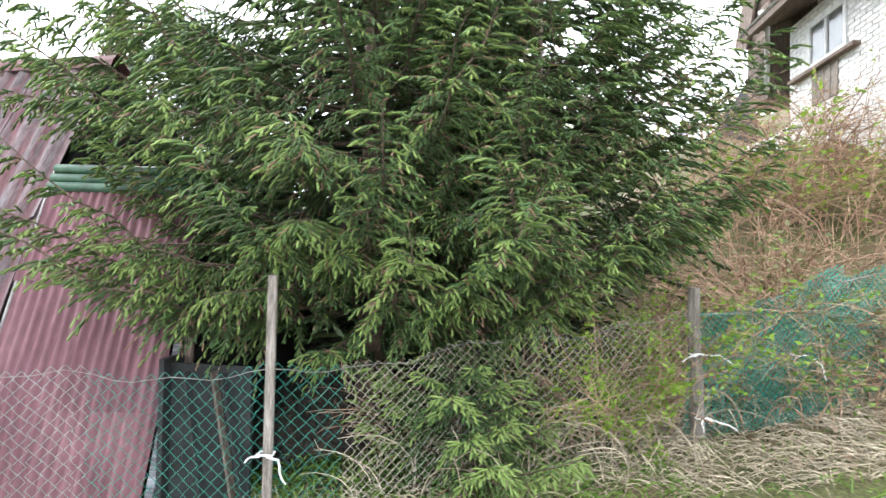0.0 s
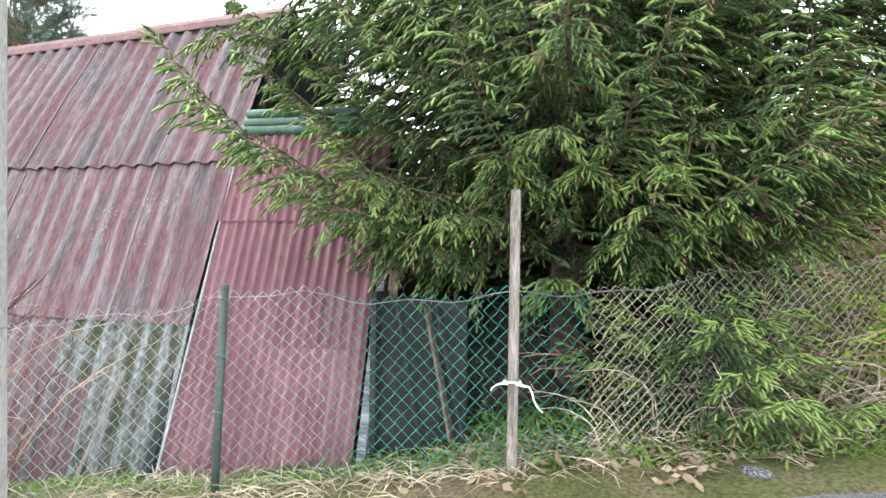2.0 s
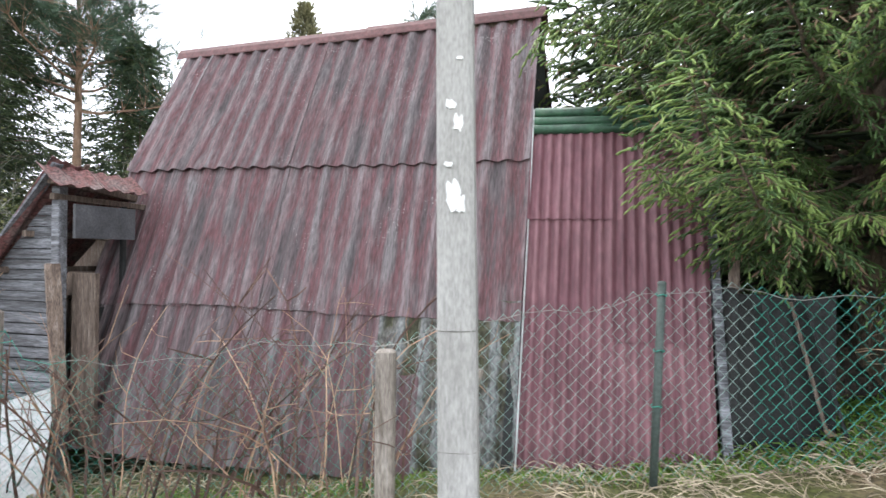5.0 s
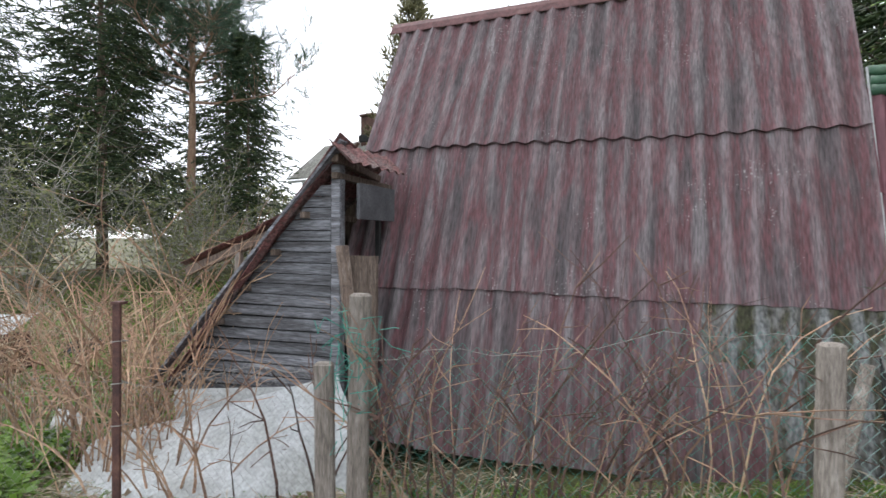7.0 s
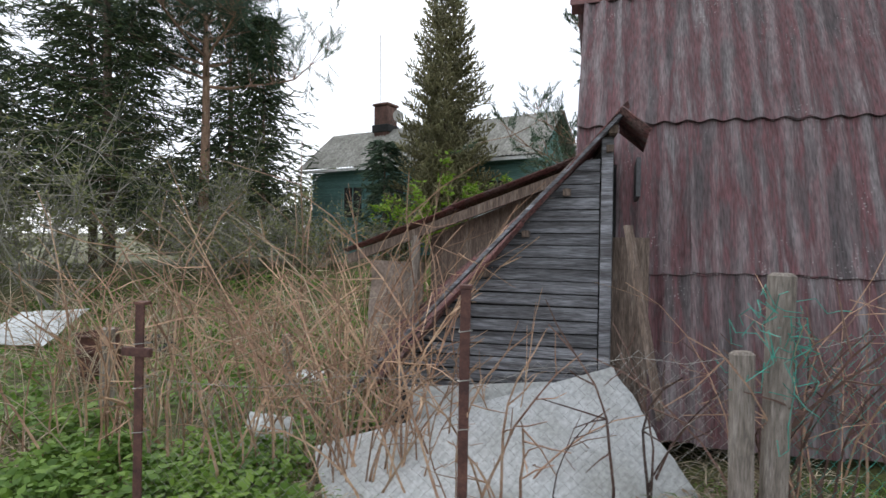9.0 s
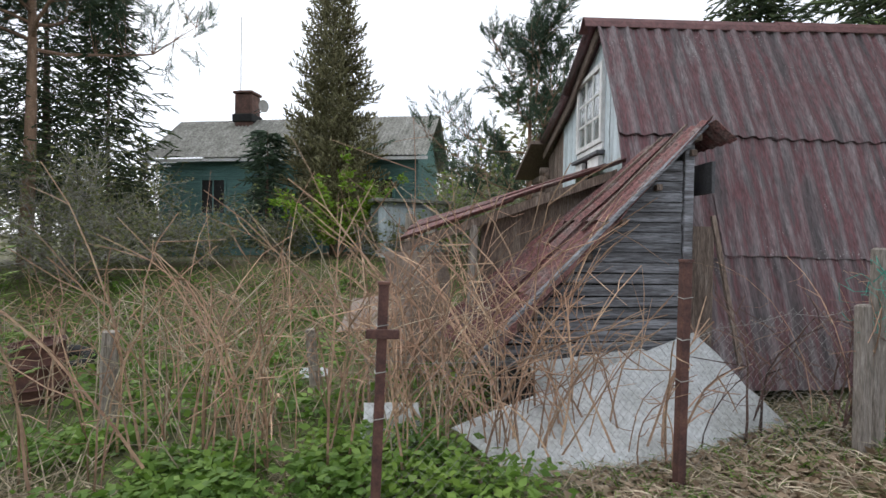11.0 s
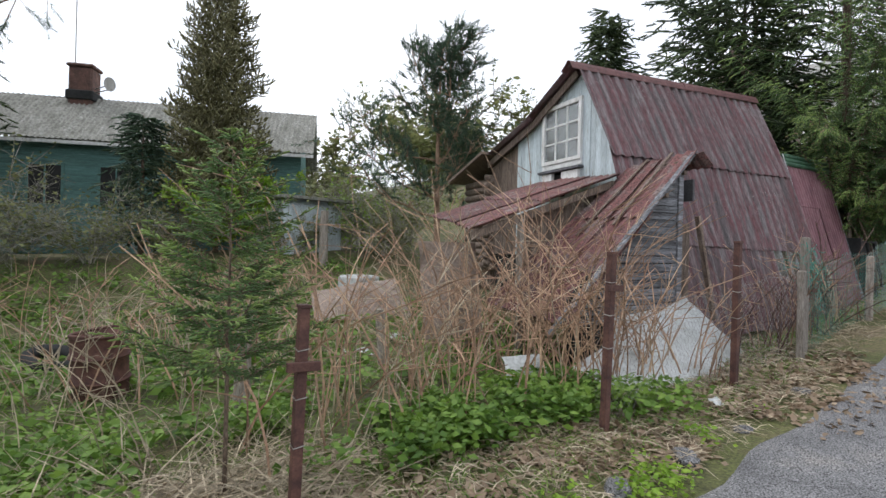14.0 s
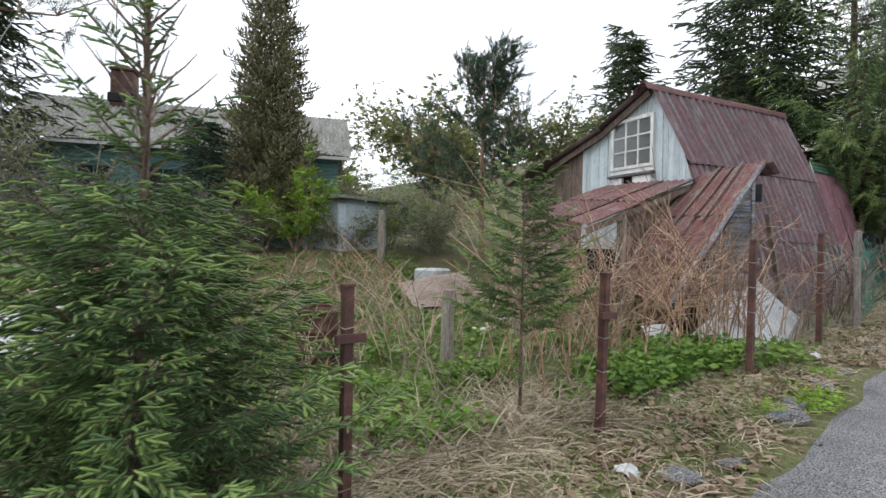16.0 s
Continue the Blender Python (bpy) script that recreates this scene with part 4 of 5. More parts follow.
wood_post(-0.93, 2.9, 1.49, 0.026, "thin brown wooden fence post tied with white cord", 0.3)
wood_post(-3.94, 2.6, 0.58, 0.055, "short thick grey timber post in the mesh fence")
wood_post(-6.25, 2.41, 0.76, 0.055, "tall grey split timber post with green netting", 0.8)
wood_post(-6.40, 2.36, 0.39, 0.05, "short grey timber post beside a taller one", -0.8)
wood_post(1.79, 3.6, 1.43, 0.045, "grey leaning fence post tied with white cord", -1.5, False)
wood_post(-11.8, 4.5, -0.08, 0.075, "rotten grey stump of a garden post", 2, False)
wood_post(-10.05, 5.2, -0.2, 0.06, "grey broken garden post among dry stems", -4, False)
wood_post(-8.25, 12.5, 1.4, 0.11, "tall pale dead tree stump on the garden bank", 1, False)
gpost = thing("green_fence_post", pose(-2.5, 2.76, land(-2.5, 2.76) - 0.2, 0, 2.0, 0), "slim dull grey-green metal fence post", "fence post")
GH = 1.16 - land(-2.5, 2.76)
part("tube", Mesh().tube([(0, 0, 0), (0, 0, GH)], 0.022, 10), M_IRONGREEN, gpost, smooth=True)
part("cap", Mesh().tube([(0, 0, GH), (0, 0, GH + 0.015)], [0.026, 0.018], 10), M_IRONGREEN, gpost)
for k in range(3):
    zz = GH - 0.06 - 0.3 * k
    part("tie_wire", Mesh().tube([(0.028 * math.cos(a), 0.028 * math.sin(a), zz + 0.006 * math.sin(3 * a)) for a in np.arange(0, 6.9, 0.6)], 0.0035, 4), M_NET, gpost, "green plastic tie wire")


def net_line(x):
    """Where the netting hangs: its y, its foot and its top, by x."""
    xs = [-9.5, -7.6, -6.3, -3.94, -2.5, -0.93, 1.79, 3.2, 6.0]
    y = float(np.interp(x, xs, [2.36, 2.45, 2.44, 2.63, 2.79, 2.93, 3.64, 4.0, 4.7]))
    top = float(np.interp(x, xs, [0.1, 0.2, 0.42, 0.66, 0.93, 0.95, 1.25, 1.55, 1.9]))
    return y + 0.04 * math.sin(x * 2.3), land(x, y) + 0.01, top + 0.025 * math.sin(x * 5.1) + 0.02 * math.sin(x * 11.7)


def netting(name, x0, x1, cell, material, label, r=0.0022, loose=0.0):
    """Chain-link: zigzag wires, each hooked into the next."""
    g = Mesh()
    n = int((x1 - x0) / cell)
    for i in range(n + 1):
        for half in (1, -1):
            pts, x = [], x0 + i * cell
            yy, foot, top = net_line(x)
            rows = max(2, int((top - foot) / (cell * 0.5)))
            for j in range(rows + 1):
                zz = top - (top - foot) * j / rows
                dx = half * (cell / 2 if j % 2 else 0.0)
                w = loose * noise.noise((x * 3, zz * 3, 1.7)) * (1 + 2 * (j == 0))
                yb = net_line(x + dx)[0]
                pts.append((x + dx + w, yb + 0.6 * loose * noise.noise((x * 2, zz * 2, 9)) + 0.003 * half, zz + w * 0.6))
            g.tube(pts, r, 3, False)
    ob = part(name, g, material)
    line = [(x, net_line(x)[0] - 0.004, net_line(x)[2] - 0.03) for x in np.linspace(x0, x1, 14)]
    part("tension_wire", Mesh().tube(line, r * 1.1, 4), M_WIRE, ob)
    return tagged(ob, label, "fence")


netting("chain_link_fence", -1.9, -0.5, 0.078, M_NET, "green plastic-coated chain-link fence along the lane", 0.0024)
netting("chain_link_fence", -4.0, -1.9, 0.078, M_NETPALE, "bleached pale green chain-link fence before a shed", 0.0017, 0.006)
netting("chain_link_fence", -6.2, -4.0, 0.074, M_NET, "sagging thin green chain-link fence among canes", 0.0012, 0.02)
netting("chain_link_fence", -0.5, 1.75, 0.06, M_NETTAN, "crumpled old chain-link fence under spruce boughs", 0.0027, 0.035)
netting("fence_netting", 1.75, 6.0, 0.05, M_NET, "doubled green fence netting below a bank", 0.0032, 0.035)
netting("fence_netting", 1.78, 6.0, 0.062, M_NET, "second layer of crumpled green netting on a fence", 0.0028, 0.06)
netting("wire_mesh_fence", -9.6, -6.4, 0.07, M_WIRE, "thin rusty wire mesh hung on iron posts", 0.0011, 0.01)
snag = Mesh()
for k in range(26):
    p = [np.array([-6.25 + rng.normal(0, 0.05), 2.36 + rng.normal(0, 0.04), 0.42 + rng.normal(0, 0.12)])]
    for q in range(5):
        p.append(p[-1] + rng.normal(0, 0.05, 3) + np.array([0, 0, -0.015]))
    snag.tube([tuple(v) for v in p], 0.0026, 3, False)
tagged(part("snagged_netting", snag, M_NET), "torn green netting snagged round a timber post", "netting", kind="stuff")


def cord(x, y, z, seed, label="white cord tied round a fence post"):
    r = np.random.default_rng(seed)
    ob = thing("cord_tie", pose(x, y, z), label, "cord")
    part("knot", Mesh().tube([(-0.045, -0.03, 0), (0, -0.048, 0.008), (0.045, -0.03, 0), (0.04, 0.03, 0), (-0.04, 0.03, 0), (-0.045, -0.03, 0)], 0.006, 5), M_RAG, ob)
    for k in (-1, 1):
        p = [np.array([0.02 * k, -0.05, 0])]
        d = np.array([k * 0.8, -0.15, 0.25])
        for q in range(6):
            d = unit(d + r.normal(0, 0.25, 3) + np.array([0, 0, -0.32]))
            p.append(p[-1] + d * (0.035 if k > 0 else 0.018))
        part("loose_end", Mesh().tube([tuple(v) for v in p], [0.007, 0.007, 0.006, 0.006, 0.005, 0.005, 0.004], 5), M_RAG, ob)


cord(-0.93, 2.88, 0.5, 1)
cord(1.76, 3.56, 0.98, 2)
cord(1.8, 3.56, 0.55, 3)
cord(2.6, 3.78, 0.95, 4, "white cord caught in green fence netting")

# ---- trees ----


def conifer(name, x, y, height, radius, label, z0=0.6, branches=70, twig=0.09, shoot=0.09, count=14, needle=0.017, nwidth=0.004, material=None, bark=None, seed=1, trunk_r=0.08, droop=0.35, shape=0.8, hang=0.5, bare=0.0, core=0.008, lean=(0, 0), category="spruce tree", sides=(0, 6.2832), dead=0.0, leader=1.0, low=1.0, coarse=99.0, face=False, tips=0.0, bias=0.0, frond=0.0, extra=()):
    """A conifer: a tapered trunk, whorled limbs that droop and turn up, twigs on both sides of them and needled shoots on those."""
    rng = np.random.default_rng(seed)
    base = thing(name, on_land(x, y, -0.05), label, category)
    top = Vector((lean[0], lean[1], height))
    part("trunk", Mesh().tube([(0, 0, -0.1), tuple(top * 0.3), tuple(top * 0.7), tuple(top)], [trunk_r, trunk_r * 0.8, trunk_r * 0.4, trunk_r * 0.06], 9), bark or M_BARK, base, smooth=True)
    wood = Mesh()
    S, D, L, U = [], [], [], []
    stem_s, stem_d, stem_l = [], [], []
    golden = 2.39996
    for k in range(branches + len(extra)):
        f = ((min(k, branches - 1) + rng.random() * 0.7) / branches) ** low
        own = extra[k - branches] if k >= branches else None
        if own:
            f = (own[0] - z0) / (height - z0)
        z = z0 + (height - z0) * f
        ang = radians(own[1]) if own else k * golden + rng.normal(0, 0.25)
        if not own and (ang % 6.2832 - sides[0]) % 6.2832 > sides[1] - sides[0] and sides[1] - sides[0] < 6.2:
            continue
        if face and not own and (math.sin(ang) > 0.7 or math.sin(ang) > 0.3 and k % 2):
            continue
        if f > leader and k % 4 == 3:
            continue
        big = 2.0 if z > coarse else 1.0
        reach = radius * ((1 - f / leader * (1.0 if leader == 1.0 else 0.85)) ** shape if f <= leader else 0.1) * (0.72 + 0.5 * rng.random()) + 0.06
        if f > leader:
            reach = 0.3 * (1 - (f - leader) / (1 - leader)) * (0.6 + 0.6 * rng.random()) + 0.05
        reach = own[2] if own else reach * (1 - bias * math.cos(ang))
        out = np.array([math.cos(ang), math.sin(ang), 0.0])
        p0 = np.array([lean[0] * z / height, lean[1] * z / height, z])
        n = max(4, int(reach / 0.18))
        t = np.linspace(0, 1, n + 1)
        rise = (0.9 if f > leader else 0.35 - droop * 1.9 * (1 - f)) * t + (droop * 1.3 * (1 - f) + 0.1) * t ** 2.6
        if own:
            rise = own[3] * np.sin(t * 2.2) / 0.81
        path = p0 + out * (reach * t)[:, None] + np.array([0, 0, 1.0]) * (reach * rise)[:, None] + rng.normal(0, 0.012 * reach, (n + 1, 3)) * t[:, None]
        wood.tube([tuple(p) for p in path], list(np.linspace(0.009 if f > leader else max(0.004, trunk_r * 0.16 * (1 - f * 0.6)), 0.0025, n + 1)), 4, False)
        if f < bare or (f > leader and rng.random() < 0.85):
            continue
        m = max(3, int(reach / (twig * big)))
        for j in range(m + 1):
            u = (0.3 if face else 0.12) + (0.7 if face else 0.88) * (j + 0.5 * rng.random()) / (m + 0.5)
            i = min(int(u * n), n - 1)
            w = u * n - i
            p = path[i] * (1 - w) + path[i + 1] * w
            d = unit(path[i + 1] - path[i])
            lat = unit(np.cross(d, (0, 0, 1.0)))
            tip = j == m
            for sgn in ((0,) if tip else (-1, 1)):
                if frond:
                    # a hanging branchlet with short bottle-brush shoots in two ranks
                    tl = min(frond, reach * 0.5) * (1.15 - 0.75 * u) * (0.55 + 0.7 * rng.random()) * (big ** 0.5) if not tip else 0.12
                    t0 = unit(d * 0.8 + lat * sgn * 0.75 + np.array([0, 0, -0.25 * hang]) + rng.normal(0, 0.13, 3))
                    c = max(3, int(tl / (0.33 * shoot * big)))
                    q = (np.arange(c) + 0.7) / c
                    fall = hang * (0.45 + 0.75 * rng.random())
                    start = p + t0 * (tl * q)[:, None] + np.array([0, 0, -fall]) * (tl * q ** 1.7)[:, None]
                    along = unit(t0 + np.array([0, 0, -1.7 * fall]) * (q ** 0.7)[:, None])
                    side = unit(np.cross(along, d * 0.6 + np.array([0, 0, 0.8])))
                    alt = np.where(np.arange(c) % 2, 1.0, -1.0)[:, None]
                    alt[-1] = 0.0
                    sd = unit(along * 0.9 + side * alt * (0.75 - 0.4 * hang) + np.array([0, 0, -0.45 * hang]) + rng.normal(0, 0.1, (c, 3)))
                    U.append(u * (0.55 + 0.45 * q)), S.append(start), D.append(sd), L.append(shoot * big * (1.12 - 0.42 * q) * (0.75 + 0.45 * rng.random(c)))
                    if c > 5:
                        wood.tube([tuple(p), tuple(start[c // 2]), tuple(start[-1])], [0.003, 0.0025, 0.0015], 3, False)
                    continue
                tl = max(shoot, min(reach * 0.34, shoot * 4.2) * (1.1 - 0.75 * abs(u - 0.4)) * (0.6 + 0.7 * rng.random())) if not tip else shoot * 1.6
                td = unit(d * 0.75 + lat * sgn * 0.8 + np.array([0, 0, -hang * (0.35 + 0.75 * rng.random())]) + rng.normal(0, 0.1, 3))
                c = max(2, int(tl / (shoot * 0.44 * big)))
                q = (np.arange(c) + 0.5) / c
                start = p + td * (tl * q)[:, None] + np.array([0, 0, -hang * 0.3]) * (tl * q ** 2)[:, None]
                side = unit(np.cross(td, (0, 0, 1.0)))
                alt = np.where(np.arange(c) % 2, 1, -1)[:, None]
                sd = unit(td * 0.9 + side * alt * 0.75 + np.array([0, 0, -0.8 * hang]) + rng.normal(0, 0.16, (c, 3)))
                U.append(np.full(c, u)), S.append(start), D.append(sd), L.append(shoot * big * (1.15 - 0.5 * q) * (0.7 + 0.6 * rng.random(c)))
                stem_s.append(p), stem_d.append(td), stem_l.append(tl)
    part("branchwork", wood, bark or M_BARK, base)
    if S:
        S, D, L, U = np.concatenate(S), np.concatenate(D), np.concatenate(L), np.concatenate(U)
        if not frond:
            SS, SD, SL = np.array(stem_s), np.array(stem_d), np.array(stem_l)

        def foliage(name, pick, mtl, r, label="", stems=False):
            a, d, ln = S[pick], D[pick], L[pick]
            loose = needles(rng, a, d, ln, count, needle, nwidth)
            if frond:
                part(name, shoots_mesh(name, loose, a, d, ln, r, mtl), None, base, label)
                return
            if stems:
                a, d, ln = np.concatenate([a, SS]), np.concatenate([d, SD]), np.concatenate([ln, SL * 0.95])
            part(name, shoots_mesh(name, loose, a, d, ln, r, mtl), None, base, label)

        gone = np.zeros(len(S), bool)
        if dead:
            gone = (S[:, 2] < z0 + (height - z0) * 0.2) & (rng.random(len(S)) < dead)
            foliage("dead_foliage", gone, M_DEADNEEDLE, core * 0.6, "dead brown twigs")
        if tips:
            # below 1.7 m more pale shoots: dustier boughs, and caught light painted in
            young = ~gone & (rng.random(len(S)) < tips * np.clip((U - 0.35) * 1.8, 0, 1) * np.where(S[:, 2] < 1.7, 1.6, 1.0))
            foliage("fresh_and_lit_growth", young, M_SPRUCETIP, core, "lighter yellow-green shoot tips")
            gone |= young
        foliage("crown", ~gone, material or M_SPRUCE, core, stems=True)
    return base


def pine(name, x, y, height, crown_from, radius, label, seed, limbs=16, trunk_r=0.16, tuft=0.28, material=None, spread=0.5, per=26):
    """A pine: a bare trunk, crooked limbs and tufts of needles at the ends of their twigs."""
    rng = np.random.default_rng(seed)
    base = thing(name, on_land(x, y, -0.05), label, "pine tree")
    bend = rng.normal(0, 0.15, 2)
    axis = [np.array([bend[0] * math.sin(3 * f), bend[1] * math.sin(2.3 * f), height * f]) for f in np.linspace(0, 1, 9)]
    part("trunk", Mesh().tube([tuple(a) for a in axis], list(np.linspace(trunk_r, trunk_r * 0.15, 9)), 9), M_PINEBARK, base, smooth=True)
    wood, S, D, L = Mesh(), [], [], []
    for k in range(limbs):
        f = crown_from + (0.99 - crown_from) * (k + rng.random()) / limbs
        i = min(int(f * 8), 7)
        p = axis[i] + (axis[i + 1] - axis[i]) * (f * 8 - i)
        ang = k * 2.4 + rng.normal(0, 0.4)
        g = (f - crown_from) / (1 - crown_from)
        reach = radius * (1.05 - 0.75 * g) * (0.6 + 0.6 * rng.random())
        d = np.array([math.cos(ang), math.sin(ang), 0.1 + spread * g + 0.2 * rng.random()])
        pts = [p]
        for s in range(6):
            d = unit(d + rng.normal(0, 0.22, 3) + np.array([0, 0, 0.08]))
            pts.append(pts[-1] + d * reach / 6)
        wood.tube([tuple(q) for q in pts], list(np.linspace(trunk_r * 0.3 * (1 - 0.6 * g), 0.008, 7)), 5, False)
        for s in range(2, 7):
            for e in range(per // 5):
                td = unit(d * 0.6 + rng.normal(0, 0.7, 3) + np.array([0, 0, 0.25]))
                tl = reach * 0.3 * (0.4 + 0.8 * rng.random())
                q = pts[s] + td * tl
                wood.tube([tuple(pts[s]), tuple((pts[s] + q) / 2 + rng.normal(0, 0.03, 3)), tuple(q)], [0.012, 0.008, 0.005], 3, False)
                for h in range(3):
                    S.append(q - td * tuft * 0.45 * h + rng.normal(0, 0.04, 3)), D.append(unit(td + rng.normal(0, 0.45, 3) + np.array([0, 0, 0.35]))), L.append(tuft)
    part("branchwork", wood, M_PINEBARK, base)
    part("crown", tri_mesh("crown", needles(rng, np.array(S), np.array(D), np.array(L), 34, tuft * 0.42, 0.016, 0.9), 3, material or M_PINE), None, base)
    return base


conifer("spruce_tree", -0.55, 4.25, 9.5, 2.1, "tall green spruce with drooping boughs beside a shed", 1.15, 270, 0.07, 0.085, 7, 0.0165, 0.0042, seed=3, trunk_r=0.13, droop=0.3, shape=0.42, hang=0.6, dead=0.1, core=0.0076, low=1.3, coarse=3.5, face=True, tips=0.8, bias=0.15, frond=0.42, extra=((2.35, 196, 2.75, 0.1), (2.7, 188, 2.5, 0.08), (2.0, 205, 2.05, -0.14), (1.75, 222, 1.7, -0.1), (1.6, 250, 1.45, 0.03), (1.5, 285, 1.5, 0.06), (1.9, 300, 1.6, -0.04), (1.25, 262, 1.1, -0.2), (0.75, 300, 1.35, -0.1), (0.55, 318, 1.5, -0.05), (2.2, 265, 1.9, 0.0), (2.9, 215, 2.1, 0.05), (2.5, 240, 1.9, -0.06), (1.5, 270, 1.35, 0.08), (1.4, 238, 1.45, -0.02), (1.35, 305, 1.4, 0.02), (1.6, 325, 1.4, 0.0), (1.7, 262, 1.55, 0.05)))
conifer("spruce_tree", 0.72, 4.0, 8.5, 1.35, "slender green spruce with a bare lower trunk", 1.45, 200, 0.07, 0.083, 7, 0.016, 0.0042, seed=8, trunk_r=0.065, droop=0.26, shape=0.38, hang=0.5, dead=0.12, core=0.0074, low=1.4, coarse=3.5, face=True, tips=0.5, frond=0.38, extra=((1.5, 200, 0.8, -0.2), (1.35, 330, 0.9, -0.15), (0.6, 255, 0.85, -0.05)))
conifer("spruce_tree", -14.96, 2.55, 3.5, 1.15, "young dense spruce with a bare leader at the fence", 0.03, 190, 0.062, 0.075, 6, 0.016, 0.004, seed=11, trunk_r=0.035, droop=0.06, shape=0.9, hang=0.25, core=0.0065, leader=0.5, tips=0.55, frond=0.28)
conifer("spruce_sapling", -12.2, 2.9, 2.2, 0.55, "thin spruce sapling among dry stems", 0.7, 46, 0.06, 0.055, 7, 0.014, 0.004, seed=12, trunk_r=0.016, droop=0.02, shape=0.7, hang=0.1, core=0.0055, tips=0.9, frond=0.2)
conifer("spruce_sapling", 0.15, 3.36, 0.8, 0.72, "low pale spruce sapling at the fence mesh", 0.1, 26, 0.06, 0.08, 8, 0.016, 0.0045, seed=13, trunk_r=0.02, droop=0.1, shape=0.5, hang=0.45, core=0.0075, dead=0.1, tips=1.6, frond=0.3)
far = dict(twig=0.36, shoot=0.36, count=6, needle=0.1, nwidth=0.04, core=0.024)
# added tree, hidden behind the others, to block the sky and darken their gaps
conifer("spruce_tree", -0.3, 6.4, 9.0, 2.5, "added dark spruce that blocks sky and darkens gaps behind other spruces", 0.5, 210, seed=20, material=M_FIRDARK, droop=0.3, shape=0.5, **far)
conifer("spruce_tree", -1.0, 9.9, 7.0, 1.7, "dark spruce behind the shed", 0.8, 90, seed=21, material=M_FIRDARK, droop=0.2, shape=0.9, **far)
conifer("spruce_tree", 1.5, 12.0, 7.6, 1.2, "thin grey-green spruce far behind the shed", 1.0, 36, seed=22, material=M_FIRDARK, droop=0.2, **far)
conifer("thuja_tree", -10.2, 16.2, 8.9, 1.75, "tall bronze-green conical thuja before a house", 0.2, 210, 0.18, 0.22, 4, 0.07, 0.035, seed=23, material=M_THUJA, droop=-0.25, shape=0.7, hang=-0.45, category="thuja tree", core=0.022, frond=0.55)
conifer("spruce_tree", -12.1, 16.0, 3.9, 0.75, "small dark spruce before a teal house", 0.3, 44, seed=24, material=M_PINE, droop=0.05, **far)
pine("pine_tree", -5.4, 11.6, 5.9, 0.22, 2.7, "bushy bluish pine behind the porch", 31, 26, 0.1, 0.3, per=22, spread=0.75)
pine("pine_tree", -18.6, 16.1, 12.0, 0.5, 4.3, "tall pine with a bare orange trunk", 32, 30, 0.2, 0.5, per=42)
conifer("spruce_tree", -17.0, 17.4, 8.8, 1.7, "narrow dark spruce beside a tall pine", 0.6, 130, seed=33, material=M_FIRDARK, droop=0.2, shape=0.8, **far)
for k, (x, y, h, r) in enumerate(((-21.2, 15.0, 14, 3.0), (-26.5, 20, 15, 3.2), (-20.5, 21, 11, 2.4), (-29, 16, 15, 3.4), (-25, 12.5, 10, 2.2))):
    conifer("spruce_tree", x, y, h, r, "dark tall spruce at the garden's far side", 2.2, 125, seed=40 + k, material=M_FIRDARK, droop=0.25, shape=0.6, trunk_r=0.2, **far)


def shrub(name, x, y, height, radius, label, material, leaf, count, stems, seed, wood=None, upright=0.8, thick=0.012, category="shrub", twigs=6):
    """A leafy or bare shrub: stems from the base, twigs on them and leaves along the twigs."""
    rng = np.random.default_rng(seed)
    base = thing(name, on_land(x, y, -0.03), label, category)
    g, spots = Mesh(), []
    for k in range(stems):
        a = k * 2.4 + rng.normal(0, 0.3)
        d = unit(np.array([math.cos(a) * (1 - upright) * 1.6, math.sin(a) * (1 - upright) * 1.6, upright]))
        p = [np.array([math.cos(a), math.sin(a), 0]) * radius * 0.12 * rng.random()]
        step = height * (0.6 + 0.5 * rng.random()) / 7
        for s in range(7):
            d = unit(d + rng.normal(0, 0.13, 3) + np.array([math.cos(a), math.sin(a), 0]) * 0.09 * radius / height)
            p.append(p[-1] + d * step)
        g.tube([tuple(q) for q in p], list(np.linspace(thick, thick * 0.3, 8)), 4, False)
        for s in range(2, 8):
            for e in range(twigs):
                td = unit(d * 0.5 + rng.normal(0, 0.65, 3))
                tl = radius * 0.55 * (0.3 + rng.random())
                q = [p[s], p[s] + td * tl * 0.5 + rng.normal(0, 0.02, 3), p[s] + td * tl + rng.normal(0, 0.03, 3)]
                g.tube([tuple(v) for v in q], [thick * 0.35, thick * 0.25, thick * 0.15], 3, False)
                spots.append((q[0], q[2]))
    part("branchwork", g, wood or M_CANE, base)
    if count:
        i = rng.integers(0, len(spots), count)
        u = rng.random((count, 1)) * 0.85 + 0.2
        A = np.array([spots[k][0] for k in i])
        B = np.array([spots[k][1] for k in i])
        at = A + (B - A) * u + rng.normal(0, leaf * 0.5, (count, 3))
        part("foliage", tri_mesh("foliage", leaves(rng, at, leaf), 4, material), None, base)
    return base


shrub("green_bush", -10.0, 14.3, 2.9, 0.65, "bright yellow-green budding bush before a conifer", M_FRESH, 0.08, 3200, 10, 51)
shrub("leafy_bush", 1.3, 3.75, 1.5, 0.75, "pale green leafing bush hanging over the fence", M_FRESH, 0.02, 7500, 12, 52, upright=0.75, thick=0.007)
shrub("leafy_bush", 2.5, 4.35, 1.0, 0.9, "green leafy bush behind fence netting", M_HERB, 0.03, 1800, 14, 55, upright=0.6, thick=0.007)
shrub("leafy_bush", 3.2, 4.8, 1.4, 1.2, "budding bush on the bank below a brick house", M_OLIVE, 0.035, 2500, 14, 53, upright=0.6)
